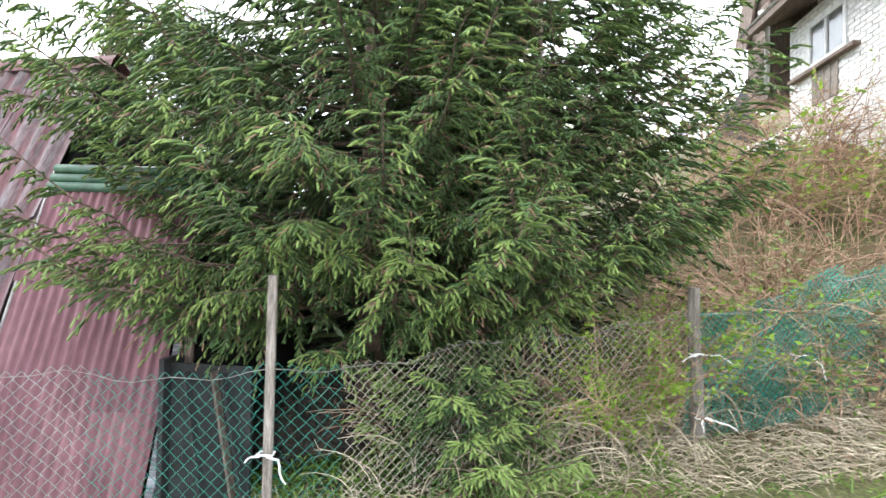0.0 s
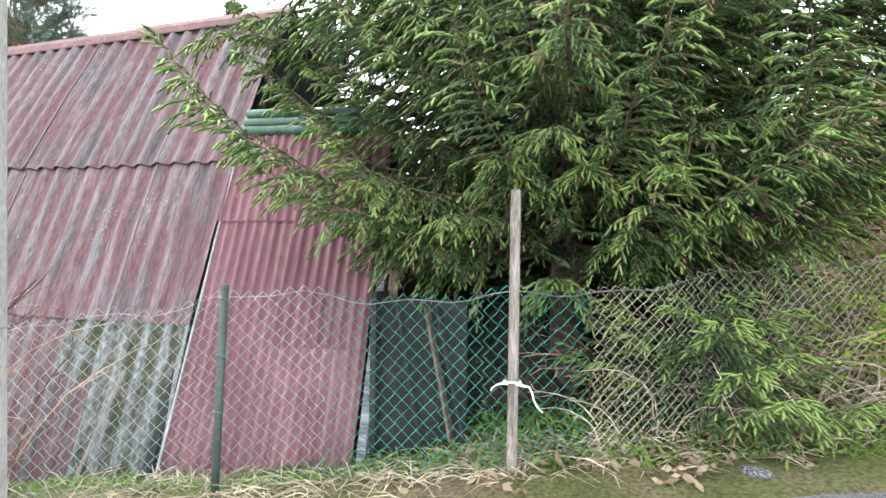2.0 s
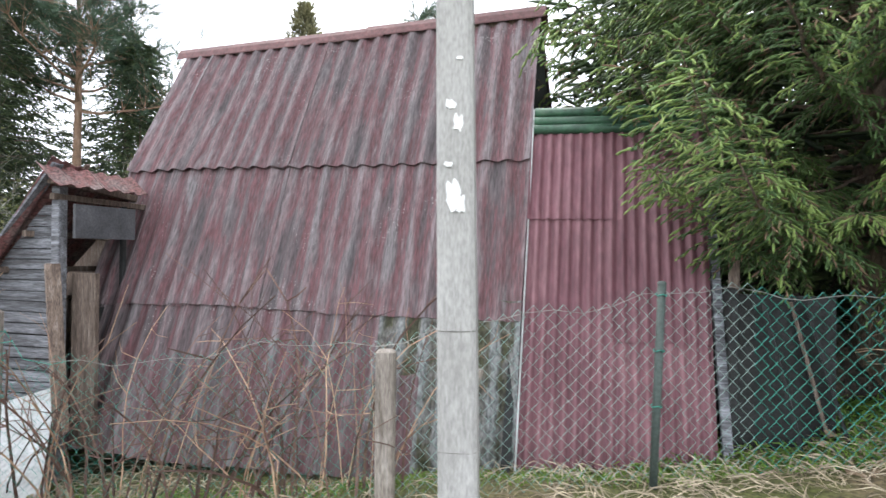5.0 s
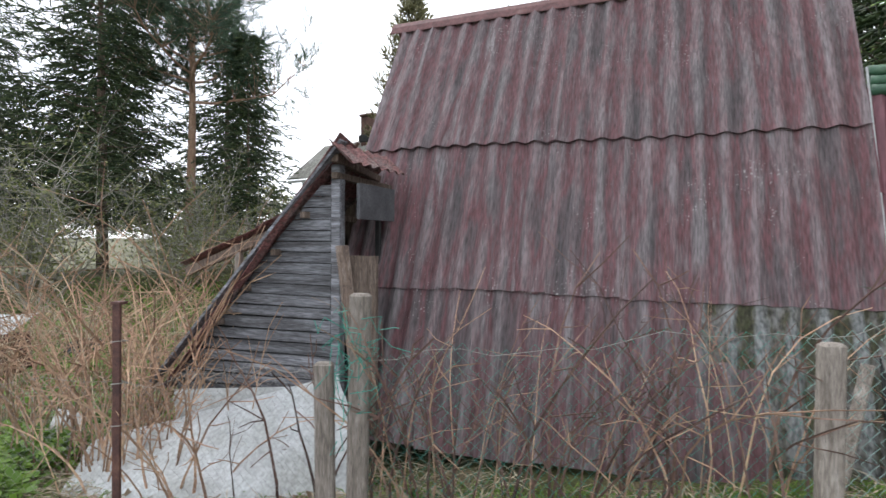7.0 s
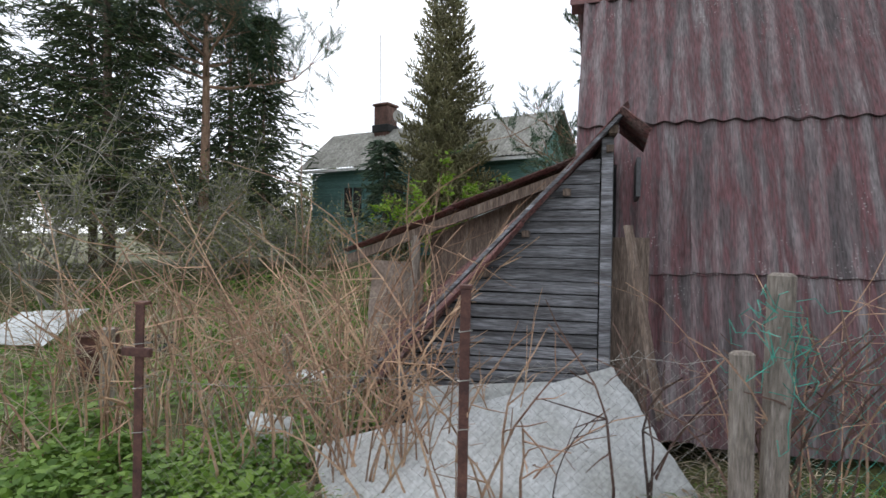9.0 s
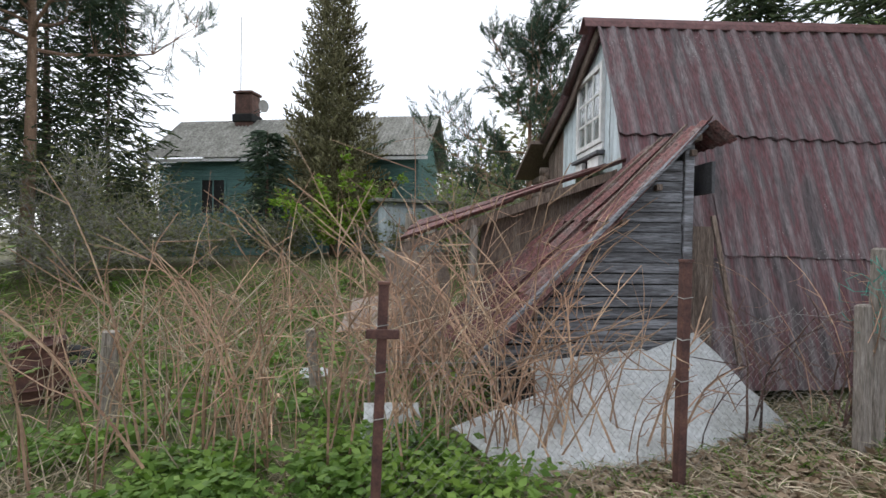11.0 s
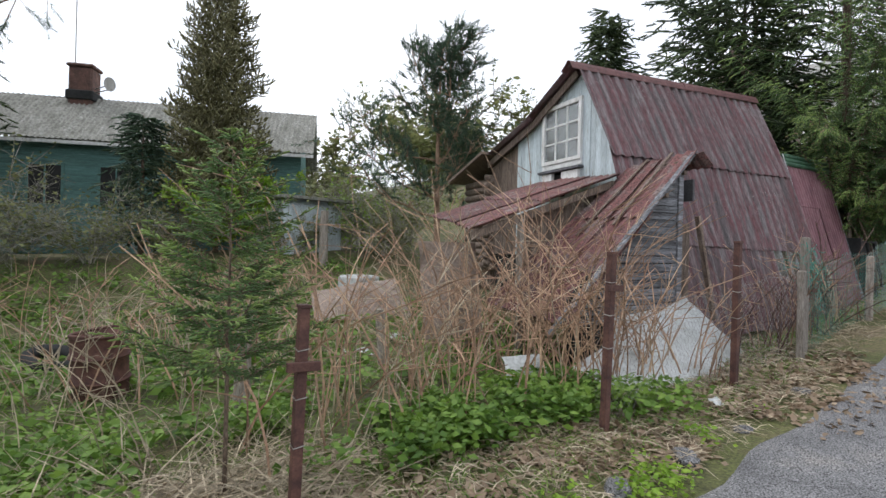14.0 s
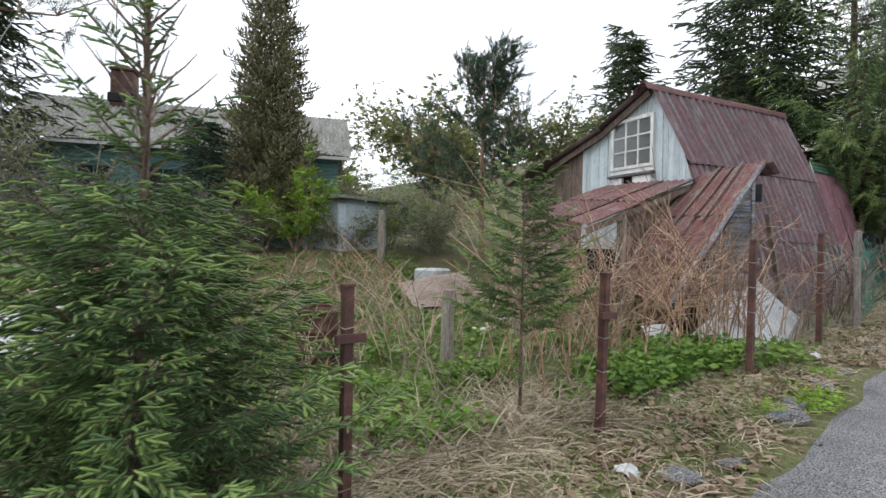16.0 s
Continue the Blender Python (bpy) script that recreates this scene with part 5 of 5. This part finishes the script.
shrub("leafy_bush", 4.2, 6.5, 1.7, 1.3, "yellow-green bush near a house corner", M_FRESH, 0.045, 1500, 12, 54, upright=0.7)
for k, (x, y, h, r, m) in enumerate(((-13.2, 13.6, 1.7, 1.2, M_OLIVE), (-14.8, 14.2, 2.0, 1.4, M_OLIVE), (-11.4, 14.6, 1.5, 1.0, M_OLIVE), (-8.6, 13.8, 1.2, 1.1, M_OLIVE), (-16.6, 13.4, 2.6, 1.6, M_OLIVE), (-15.6, 12.4, 1.8, 1.3, M_OLIVE), (-7.0, 14.5, 2.2, 1.5, M_FRESH), (-5.5, 17.0, 2.8, 1.8, M_OLIVE), (-6.2, 13.2, 1.6, 1.3, M_OLIVE), (-4.4, 15.2, 2.4, 1.6, M_OLIVE), (-7.9, 16.4, 1.9, 1.3, M_OLIVE), (-3.0, 18.0, 3.0, 2.0, M_FRESH))):
    shrub("garden_shrub", x, y, h, r, "tangled budding grey-brown shrub before a house", m, 0.06, 1800, 14, 60 + k, M_GREYBARK, twigs=8)
for k, (x, y, h, r) in enumerate(((-19.2, 11.0, 5.0, 2.3), (-21.5, 12.5, 5.5, 2.6), (-16.9, 14.8, 4.2, 1.7), (-23.5, 11.0, 5.0, 2.4))):
    shrub("willow_tree", x, y, h, r, "greyish bare willow with first small leaves", M_OLIVE, 0.06, 3600, 9, 70 + k, M_GREYBARK, 0.8, 0.026, "willow tree", 8)


# ---- undergrowth ----


def canes(name, boxes, label, seed, bend=0.35, r=0.0035, material=None, category="dry stems"):
    """Thickets of thin bent dry stems with side twigs, rooted in the ground of the given boxes (x0, x1, y0, y1, count, height)."""
    rng = np.random.default_rng(seed)
    g = Mesh()
    for x0, x1, y0, y1, count, height in boxes:
        for k in range(count):
            x, y = rng.uniform(x0, x1), rng.uniform(y0, y1)
            p = np.array([x, y, land(x, y) - 0.03])
            a = rng.uniform(0, 6.28)
            tilt = abs(rng.normal(0, 0.3))
            d = unit(np.array([math.cos(a) * tilt, math.sin(a) * tilt, 1.0]))
            hh = height * rng.uniform(0.5, 1.15)
            pts = [p]
            for s in range(6):
                d = unit(d + np.array([math.cos(a), math.sin(a), -0.25]) * bend * s / 6 + rng.normal(0, 0.08, 3))
                pts.append(pts[-1] + d * hh / 6)
            rr = r * rng.uniform(0.7, 1.5)
            g.tube([tuple(q) for q in pts], list(np.linspace(rr, rr * 0.35, 7)), 3, False)
            for s in (2, 3, 3, 4, 5):
                if rng.random() < 0.75:
                    td = unit(d + rng.normal(0, 0.75, 3))
                    q = pts[s] + td * hh * rng.uniform(0.12, 0.32)
                    g.tube([tuple(pts[s]), tuple((pts[s] + q) / 2 + rng.normal(0, 0.015, 3)), tuple(q)], [rr * 0.5, rr * 0.4, rr * 0.25], 3, False)
    return tagged(part(name, g, material or M_CANE), label, category, kind="stuff")


canes("raspberry_canes", [(-10.6, -8.6, 2.75, 4.2, 50, 2.3), (-12.2, -10.2, 2.9, 4.6, 38, 2.2), (-9.6, -8.0, 3.4, 5.2, 48, 2.1), (-8.7, -7.4, 2.6, 3.3, 36, 1.2), (-9.6, -8.1, 2.9, 3.7, 40, 1.75)], "dense thicket of bare reddish-brown raspberry canes", 81, 0.3, 0.0085)
canes("raspberry_canes", [(-6.3, -3.9, 2.62, 2.95, 44, 1.4), (-7.4, -6.4, 2.7, 3.2, 8, 1.1)], "dark bare canes before the shed wall", 82, 0.3, 0.0085, M_CANEDARK)
canes("raspberry_canes", [(-6.3, -3.9, 2.6, 2.95, 26, 1.4)], "pale reddish bare canes before the shed wall", 87, 0.45, 0.006)
canes("dry_weed_stems", [(-15.5, -10.5, 5.5, 9.5, 85, 1.2), (-13.5, -9.5, 9.0, 12.5, 20, 1.0), (-21, -15, 6, 11, 65, 1.4)], "stand of dry tan weed stems across the garden", 83, 0.5, 0.008, M_STRAW)
canes("raspberry_canes", [(-14.5, -10.5, 5.0, 9.0, 75, 1.5), (-12.0, -9.0, 9.5, 12.5, 60, 1.3)], "scattered bare red-brown canes in the garden", 85, 0.4, 0.008)
canes("dry_weed_stems", [(-11.8, -8.6, 2.8, 4.4, 45, 1.9), (-15.5, -11.5, 3.2, 5.5, 50, 1.4)], "thicket of pale tan dry stems among raspberry canes", 88, 0.35, 0.0055, M_STRAW)
canes("twig_litter", [(-0.5, 1.7, 3.05, 3.8, 90, 0.7)], "pale dry twig litter behind the crumpled fence", 86, 1.3, 0.005, M_STRAW)
canes("bramble_tangle", [(2.0, 4.0, 4.2, 5.6, 260, 1.3), (3.0, 6.5, 5.2, 8.0, 420, 1.7), (-0.4, 2.2, 3.6, 4.6, 90, 0.9), (1.7, 5.0, 3.75, 4.6, 260, 0.85)], "tangle of dry brown brambles on the bank", 84, 1.1, 0.007)


def blades(name, boxes, label, seed, material, r=0.003, lie=0.75, category="grass"):
    """Grass or straw: flat bent blades, more or less laid over."""
    rng = np.random.default_rng(seed)
    out = []
    for x0, x1, off0, off1, count, length, follow in boxes:
        x = rng.uniform(x0, x1, count)
        e = 2.72 + 0.115 * x if follow else 0.0
        y = e + rng.uniform(off0, off1, count)
        z = np.array([land(a, b) for a, b in zip(x, y)])
        p = np.stack([x, y, z], 1)
        a = rng.uniform(0, 6.28, count)
        flat = lie + (1 - lie) * rng.random(count)
        d = np.stack([np.cos(a) * flat, np.sin(a) * flat, 1.02 - flat], 1)
        d = unit(d)
        ln = (length * rng.uniform(0.4, 1.2, count))[:, None]
        w = unit(np.cross(d, rng.normal(size=(count, 3)))) * r
        mid = p + d * ln * 0.5 + np.array([0, 0, 0.025])
        tip = p + d * ln + np.array([0, 0, -0.02]) * ln
        tip[:, 2] = np.maximum(tip[:, 2], z + 0.01)
        out.append(np.stack([p - w, p + w, mid + w, mid - w], 1).reshape(-1, 3))
        out.append(np.stack([mid - w, mid + w, tip + w * 0.2, tip - w * 0.2], 1).reshape(-1, 3))
    return tagged(part(name, tri_mesh(name, np.concatenate(out), 4, material), None), label, category, kind="stuff")


blades("dry_straw", [(-16, -6.0, -0.02, 0.9, 3600, 0.28, True), (-6.0, -1.2, 0.04, 0.9, 900, 0.24, True), (-1.2, 1.5, 0.2, 0.7, 600, 0.24, True), (-14.5, -11.5, 1.0, 1.9, 3500, 0.4, True), (-13, -5.5, 0.8, 1.9, 3500, 0.22, True), (-3, 1.2, 0.18, 0.6, 600, 0.26, True), (1.3, 5.0, 0.02, 1.2, 4200, 0.26, True)], "matted dry straw along the lane's edge", 91, M_STRAW)
blades("dry_straw", [(-20, -7.5, 3.2, 9.0, 2500, 0.36, False), (-14.8, -11.5, 2.4, 3.6, 1000, 0.55, False)], "pale dry grass standing in the garden", 92, M_STRAW, 0.004, 0.45)
blades("green_grass", [(-20, -7, 3.0, 13.5, 19000, 0.17, False), (-2.5, 1.5, 2.9, 4.6, 5000, 0.14, False), (1.5, 4.6, 2.6, 4.4, 500, 0.12, False)], "fresh green grass in the garden", 93, M_HERB, 0.005, 0.5)
blades("green_grass", [(-6.5, -2.0, 2.75, 3.3, 1800, 0.08, False), (-16, -6, 0.2, 1.4, 5000, 0.12, True)], "sparse green grass by the lane", 94, M_HERB, 0.003, 0.5)


def herbs(name, boxes, label, seed, material, size, up=0.12, category="weeds"):
    """Low leafy weeds: leaves in clumps of stalks at several heights."""
    rng = np.random.default_rng(seed)
    at = []
    for x0, x1, y0, y1, count in boxes:
        cx, cy = rng.uniform(x0, x1, count // 12), rng.uniform(y0, y1, count // 12)
        for a, b in zip(cx, cy):
            if noise.noise((a * 1.1, b * 1.1, seed)) < -0.12:
                continue
            z = land(a, b)
            k = np.array([a, b, z]) + rng.normal(0, 1, (12, 3)) * np.array([size * 1.5, size * 1.5, 0])
            k[:, 2] += up * rng.uniform(0.15, 1.2, 12)
            at.append(k)
    return tagged(part(name, tri_mesh(name, leaves(rng, np.concatenate(at), size, 0.25, 1.5), 4, material), None), label, category, kind="stuff")


herbs("ground_elder", [(-11.2, -9.0, 2.5, 3.4, 5200), (-13.6, -11.2, 2.7, 4.2, 4500), (-9.2, -8.6, 2.1, 2.6, 500)], "lush patch of fresh green ground elder", 101, M_HERB, 0.05, 0.2)
herbs("garden_weeds", [(-20, -7.5, 4.0, 12.5, 24000)], "green weeds covering the garden ground", 102, M_HERB, 0.07, 0.12)
herbs("roadside_weeds", [(-11.9, -11.2, 1.25, 1.55, 900), (-10.7, -9.8, 1.4, 1.75, 900), (-13.2, -12.4, 1.1, 1.45, 900), (-9.2, -8.2, 1.65, 1.95, 500), (-14.2, -12.8, 1.02, 1.3, 800), (-12.2, -10.4, 1.32, 1.56, 1300)], "bright green weeds at the lane's edge", 103, M_FRESH, 0.028, 0.1)
herbs("fallen_leaves", [(-13, -5.8, 1.7, 3.2, 7000), (-16, -6, 1.3, 2.3, 5000), (-1.5, 1.5, 2.8, 3.4, 350), (1.4, 4.6, 2.95, 4.2, 1300)], "brown fallen leaves and litter under the fence", 104, M_DEADLEAF, 0.045, 0.02, "leaf litter")


# ---- lumps of broken asphalt along the lane ----
rng = np.random.default_rng(7)
for k, (x, off, s) in enumerate(((-12.1, 0.22, 0.1), (-11.6, 0.1, 0.07), (-10.6, 0.05, 0.12), (-10.2, 0.12, 0.09), (-9.5, 0.06, 0.08), (-13.3, 0.14, 0.07), (-8.6, 0.05, 0.07), (-7.4, 0.04, 0.06), (0.2, 0.06, 0.05))):
    y = road_edge(x) + off
    lump = Mesh()
    lump.v = []
    for j, (r, z) in enumerate(((0.0, 0.0), (0.9, 0.0), (1.0, 0.25), (0.7, 0.5), (0.0, 0.55))):
        for i in range(9):
            a = i * 2 * math.pi / 9
            w = 1 + 0.4 * noise.noise((math.cos(a) * 2 + k * 7, math.sin(a) * 2, z * 3))
            lump.v.append((s * r * w * 1.5 * math.cos(a), s * r * w * math.sin(a), s * z * (1 + 0.3 * w)))
    lump.f = [(j * 9 + i, j * 9 + (i + 1) % 9, j * 9 + 9 + (i + 1) % 9, j * 9 + 9 + i) for j in range(4) for i in range(9)]
    tagged(part("asphalt_lump", lump, M_ROAD, at=pose(x, y, land(x, y) - 0.01, 0, 0, rng.uniform(0, 180))), "broken dark asphalt lump at the lane's edge", "stone", "asphalt lumps")
for k, (x, y, w) in enumerate(((-12.35, 1.75, 0.07), (-8.35, 2.15, 0.05), (-10.1, 5.8, 0.16), (-9.3, 6.4, 0.12))):
    rag = slab("plastic_scrap", ((x - w, y + w, land(x, y) + 0.06), (x + w, y + w * 0.8, land(x, y) + 0.05), (x - w, y - w, land(x, y) + 0.01), (x + w, y - w * 0.7, land(x, y) + 0.01)), "crumpled pale plastic scrap lying in litter", M_ASB, 0.03, 0.004, 5, None, "litter")

# ---- the teal house ----
HOUSE = Matrix.Translation((-7.16, 16.75, 0)) @ pose(0, 0, 0, 0, 0, 180 - 20.4)
house = thing("house", HOUSE, "faded teal weatherboarded house with a grey corrugated roof", "house")
LEN, EZ, RZ, DEP = 10.6, 3.55, 5.3, 2.15
body = part("wall", Mesh().box(0.45, -2 * DEP + 0.45, -0.2, LEN - 0.35, -0.5, EZ - 0.02), M_TEAL, house, "faded teal weatherboards")
z = 0.6
while z < EZ - 0.08:
    part("board", Mesh().box(0.43, -0.5, z, LEN - 0.33, -0.472, z + 0.118), M_TEAL, body)
    part("board", Mesh().box(0.422, -2 * DEP + 0.43, z, 0.45, -0.51, z + 0.118), M_TEAL, body)
    z += 0.13
hroof = part("roof", Mesh().beam((0, -DEP, RZ - 0.05), (LEN, -DEP, RZ - 0.05), 0.1, 0.1), M_OLDWOOD, house, "lichened grey corrugated roof")
for side in (1, -1):
    y0 = -DEP
    for c in range(10):
        xa, xb = c * LEN / 10, (c + 1) * LEN / 10 + 0.06
        part("sheet", skew_sheet((xa, y0, RZ + 0.03), (xb, y0, RZ + 0.03), (xa, y0 + side * (DEP + 0.05), EZ), (xb, y0 + side * (DEP + 0.05), EZ), 28, 3, 0.15, 0.05), M_SLATE, hroof, smooth=True)
part("gable_boards", Mesh().add([(0.43, -0.5, EZ - 0.02), (0.43, -2 * DEP + 0.5, EZ - 0.02), (0.43, -DEP, RZ - 0.08), (0.47, -0.5, EZ - 0.02), (0.47, -2 * DEP + 0.5, EZ - 0.02), (0.47, -DEP, RZ - 0.08)], [(0, 1, 2), (5, 4, 3), (0, 3, 4, 1), (1, 4, 5, 2), (2, 5, 3, 0)]), M_TEAL, house)
part("fascia", Mesh().box(0.0, -0.02, EZ - 0.14, LEN, 0.01, EZ - 0.03), M_WHITE, house, "pale eaves board")
CX = 7.72
chim = part("chimney", Mesh().box(CX - 0.36, -DEP - 0.36, 4.8, CX + 0.36, -DEP + 0.36, 6.3, worn=0.05), M_BRICKRED, house, "sooty red brick chimney")
part("chimney_band", Mesh().box(CX - 0.42, -DEP - 0.42, 5.2, CX + 0.42, -DEP + 0.42, 5.52, worn=0.03), M_DARK, chim)
part("chimney_crown", Mesh().box(CX - 0.41, -DEP - 0.41, 6.3, CX + 0.41, -DEP + 0.41, 6.41, worn=0.03), M_BRICKRED, chim)
part("antenna", Mesh().tube([(CX + 0.3, -DEP, 6.0), (CX + 0.3, -DEP, 9.4)], 0.018, 6), M_WIRE, house, "thin metal antenna mast")
dish = Mesh()
for j in range(4):
    for i in range(16):
        a, r = i * math.pi / 8, 0.24 * j / 3
        dish.v.append((CX - 0.95 + 0.55 * r * math.cos(a), -DEP + 0.45 + 0.5 * r * r + 0.6 * r * math.cos(a), 5.75 + r * math.sin(a)))
dish.f = [(j * 16 + i, j * 16 + (i + 1) % 16, j * 16 + 16 + (i + 1) % 16, j * 16 + 16 + i) for j in range(3) for i in range(16)]
part("satellite_dish", dish, M_CONC, house, "small pale satellite dish", True)
part("dish_arm", Mesh().tube([(CX - 0.95, -DEP + 0.44, 5.75), (CX - 0.4, -DEP + 0.2, 5.62)], 0.02, 5), M_WIRE, house)
part("dish_arm", Mesh().tube([(CX - 1.0, -DEP + 0.44, 5.6), (CX - 0.4, -DEP + 0.2, 5.5)], 0.02, 5), M_WIRE, house)
for xw in (1.3, 3.4, 5.6, 7.6):
    w = part("window", Mesh().box(xw, -0.47, 1.6, xw + 0.9, -0.44, 2.8), M_DARK, house, "dark small-paned house window")
    for bx in ((xw - 0.08, 1.52, xw, 2.88), (xw + 0.9, 1.52, xw + 0.98, 2.88), (xw, 2.8, xw + 0.9, 2.88), (xw, 1.52, xw + 0.9, 1.6), (xw + 0.43, 1.6, xw + 0.47, 2.8)):
        part("window_frame", Mesh().box(bx[0], -0.46, bx[1], bx[2], -0.42, bx[3]), M_TEAL, w)


# ---- the brick house on the bank ----
villa = thing("brick_house", pose(5.0, 0, 0, 0, 0, -6.9), "white brick house with dark timber boarding on a bank", "house")
vw = part("brick_wall", Mesh().box(0.0, 4.6, 2.6, 4.0, 9.45, 5.95), M_WHITEBRICK, villa, "white silicate brick wall")
z, row = 3.75, 0
while z < 5.85:
    y = 6.6 - (0.13 if row % 2 else 0)
    while y < 9.4:
        b = min(y + 0.25, 9.44)
        if not (7.78 < (y + b) / 2 < 8.85 and 4.84 < z + 0.03 < 5.62) and not (8.0 < (y + b) / 2 < 8.75 and 4.2 < z + 0.03 < 4.78) and b - y > 0.05:
            part("brick", Mesh().box(-0.016, y + 0.006, z, 0.0, b - 0.006, z + 0.066), M_WHITEBRICK, vw)
        y += 0.262
    z += 0.078
    row += 1
part("foundation_wall", Mesh().box(0.02, 9.45, 2.0, 0.4, 12.6, 4.12), M_WHITEBRICK, villa, "white brick foundation wall")
part("porch_recess", Mesh().box(0.45, 9.45, 4.1, 0.55, 10.0, 7.4), M_OLDWOOD, villa, "brown boarded recess")
# near-black sheet stands in for the shade in the recess
part("recess_door", Mesh().box(0.40, 9.52, 4.2, 0.45, 9.86, 5.75), M_DARK, villa)
timber = part("timber_wall", Mesh().box(-0.10, 10.0, 4.75, 0.9, 10.85, 7.6), M_OLDWOOD, villa, "dark horizontal timber boarding")
for k in range(21):
    part("board", Mesh().box(-0.135, 9.99, 4.76 + 0.135 * k, -0.102, 10.86, 4.885 + 0.135 * k), M_OLDWOOD, timber)
part("downpipe", Mesh().tube([(-0.18, 9.93, 4.9), (-0.17, 9.93, 6.1), (-0.3, 9.93, 6.4)], 0.045, 9), M_WHITE, villa, "pale rainwater downpipe", True)
vwin = part("window", Mesh().box(-0.004, 7.85, 4.88, 0.004, 8.8, 5.58), M_DARK, villa, "white framed window")
part("pane", Mesh().box(-0.014, 7.9, 4.94, -0.009, 8.75, 5.53), M_GLASS, vwin)
for ya, za, yb, zb in ((7.8, 4.86, 7.88, 5.62), (8.76, 4.86, 8.84, 5.62), (7.88, 5.54, 8.76, 5.62), (7.88, 4.86, 8.76, 4.93), (8.3, 4.93, 8.35, 5.54)):
    part("window_frame", Mesh().box(-0.04, ya, za, -0.003, yb, zb), M_WHITE, vwin)
part("window_sill", Mesh().box(-0.12, 7.5, 4.77, 0.0, 9.3, 4.83), M_OLDWOOD, vwin, "brown weathered sill board")
for k in range(4):
    part("shutter_board", Mesh().box(-0.03, 8.02 + 0.18 * k, 4.22, -0.004, 8.18 + 0.18 * k, 4.75), M_POSTWOOD, villa, "pale weathered board over a low window")
vroof = part("roof", Mesh().beam((-0.55, 4.5, 5.93), (-0.55, 10.1, 5.93), 0.05, 0.16), M_OLDWOOD, villa, "dark boarded overhanging roof")
for k in range(8):
    part("soffit_board", Mesh().box(-0.53 + 0.14 * k, 4.5, 5.97 + 0.06 * k, -0.4 + 0.14 * k, 10.1, 6.0 + 0.06 * k), M_OLDWOOD, vroof)
part("roof_slope", Mesh().beam((-0.6, 7.3, 6.0), (2.4, 7.3, 7.5), 5.7, 0.05), M_SLATE, villa, "grey sloping roof")
part("bay_roof", Mesh().beam((-0.2, 11.0, 6.1), (-0.2, 10.0, 8.2), 0.6, 0.05, (1, 0, 0)), M_OLDWOOD, villa, "dark boarded eaves over the timber bay")
part("lean_to_roof", Mesh().beam((0.3, 14.2, 4.1), (0.3, 11.6, 5.0), 1.5, 0.06, (1, 0, 0)), M_DARK, villa, "dark low lean-to roof")
part("lean_to_post", Mesh().box(-0.25, 12.4, 2.2, -0.14, 12.5, 4.6), M_WHITE, villa, "white post under the lean-to")
part("lean_to_post", Mesh().box(-0.25, 13.9, 2.2, -0.14, 14.0, 4.1), M_WHITE, villa, "white post under the lean-to")

# ---- outbuildings ----
annex = thing("log_annex", SHED, "small dark log outbuilding behind the shed", "shed")
lw = part("wall", Mesh().box(-3.75, 2.75, -0.3, -2.3, 3.75, 2.0), M_OLDWOOD, annex, "dark brown log wall")
for k in range(13):
    part("log", Mesh().tube([(-3.8, 2.62, 0.2 + 0.14 * k), (-3.8, 3.8, 0.2 + 0.14 * k)], 0.07, 8), M_OLDWOOD, lw, smooth=True)
    part("log", Mesh().tube([(-3.95, 2.72, 0.27 + 0.14 * k), (-2.3, 2.72, 0.27 + 0.14 * k)], 0.07, 8), M_OLDWOOD, lw, smooth=True)
part("roof", Mesh().beam((-3.1, 2.55, 2.4), (-3.1, 4.1, 1.98), 2.1, 0.06, (0, 0.3, 1)), M_OLDWOOD, annex, "sloping board roof")
low = thing("low_outbuilding", pose(-7.9, 13.95, 0, 0, 0, 14), "low pale outbuilding with a flat grey roof", "shed")
part("wall", Mesh().box(-1.0, 0, -0.2, 0.9, 2.0, 1.76), M_PALEBLUE, low, "peeling pale blue wall")
part("roof", Mesh().box(-1.2, -0.25, 1.76, 1.15, 2.2, 1.84), M_SLATE, low, "flat grey roof edge")

# ---- distant woods ----
for k, (x, y, h, r) in enumerate(((-38, 40, 9, 5), (-28, 46, 10, 6), (-17, 48, 9, 6), (-7, 46, 8, 6), (2, 44, 9, 6), (12, 40, 10, 6), (-48, 30, 10, 6), (-46, 16, 10, 6), (22, 34, 11, 6), (-3, 32, 4.5, 4), (-10, 36, 4.5, 4), (6, 30, 6, 4))):
    shrub("distant_tree", x, y, h * 0.75, r, "hazy spring-green tree in the distance", M_OLIVE, 0.3, 4500, 9, 120 + k, M_BARK, 0.75, 0.12, "tree", 5)
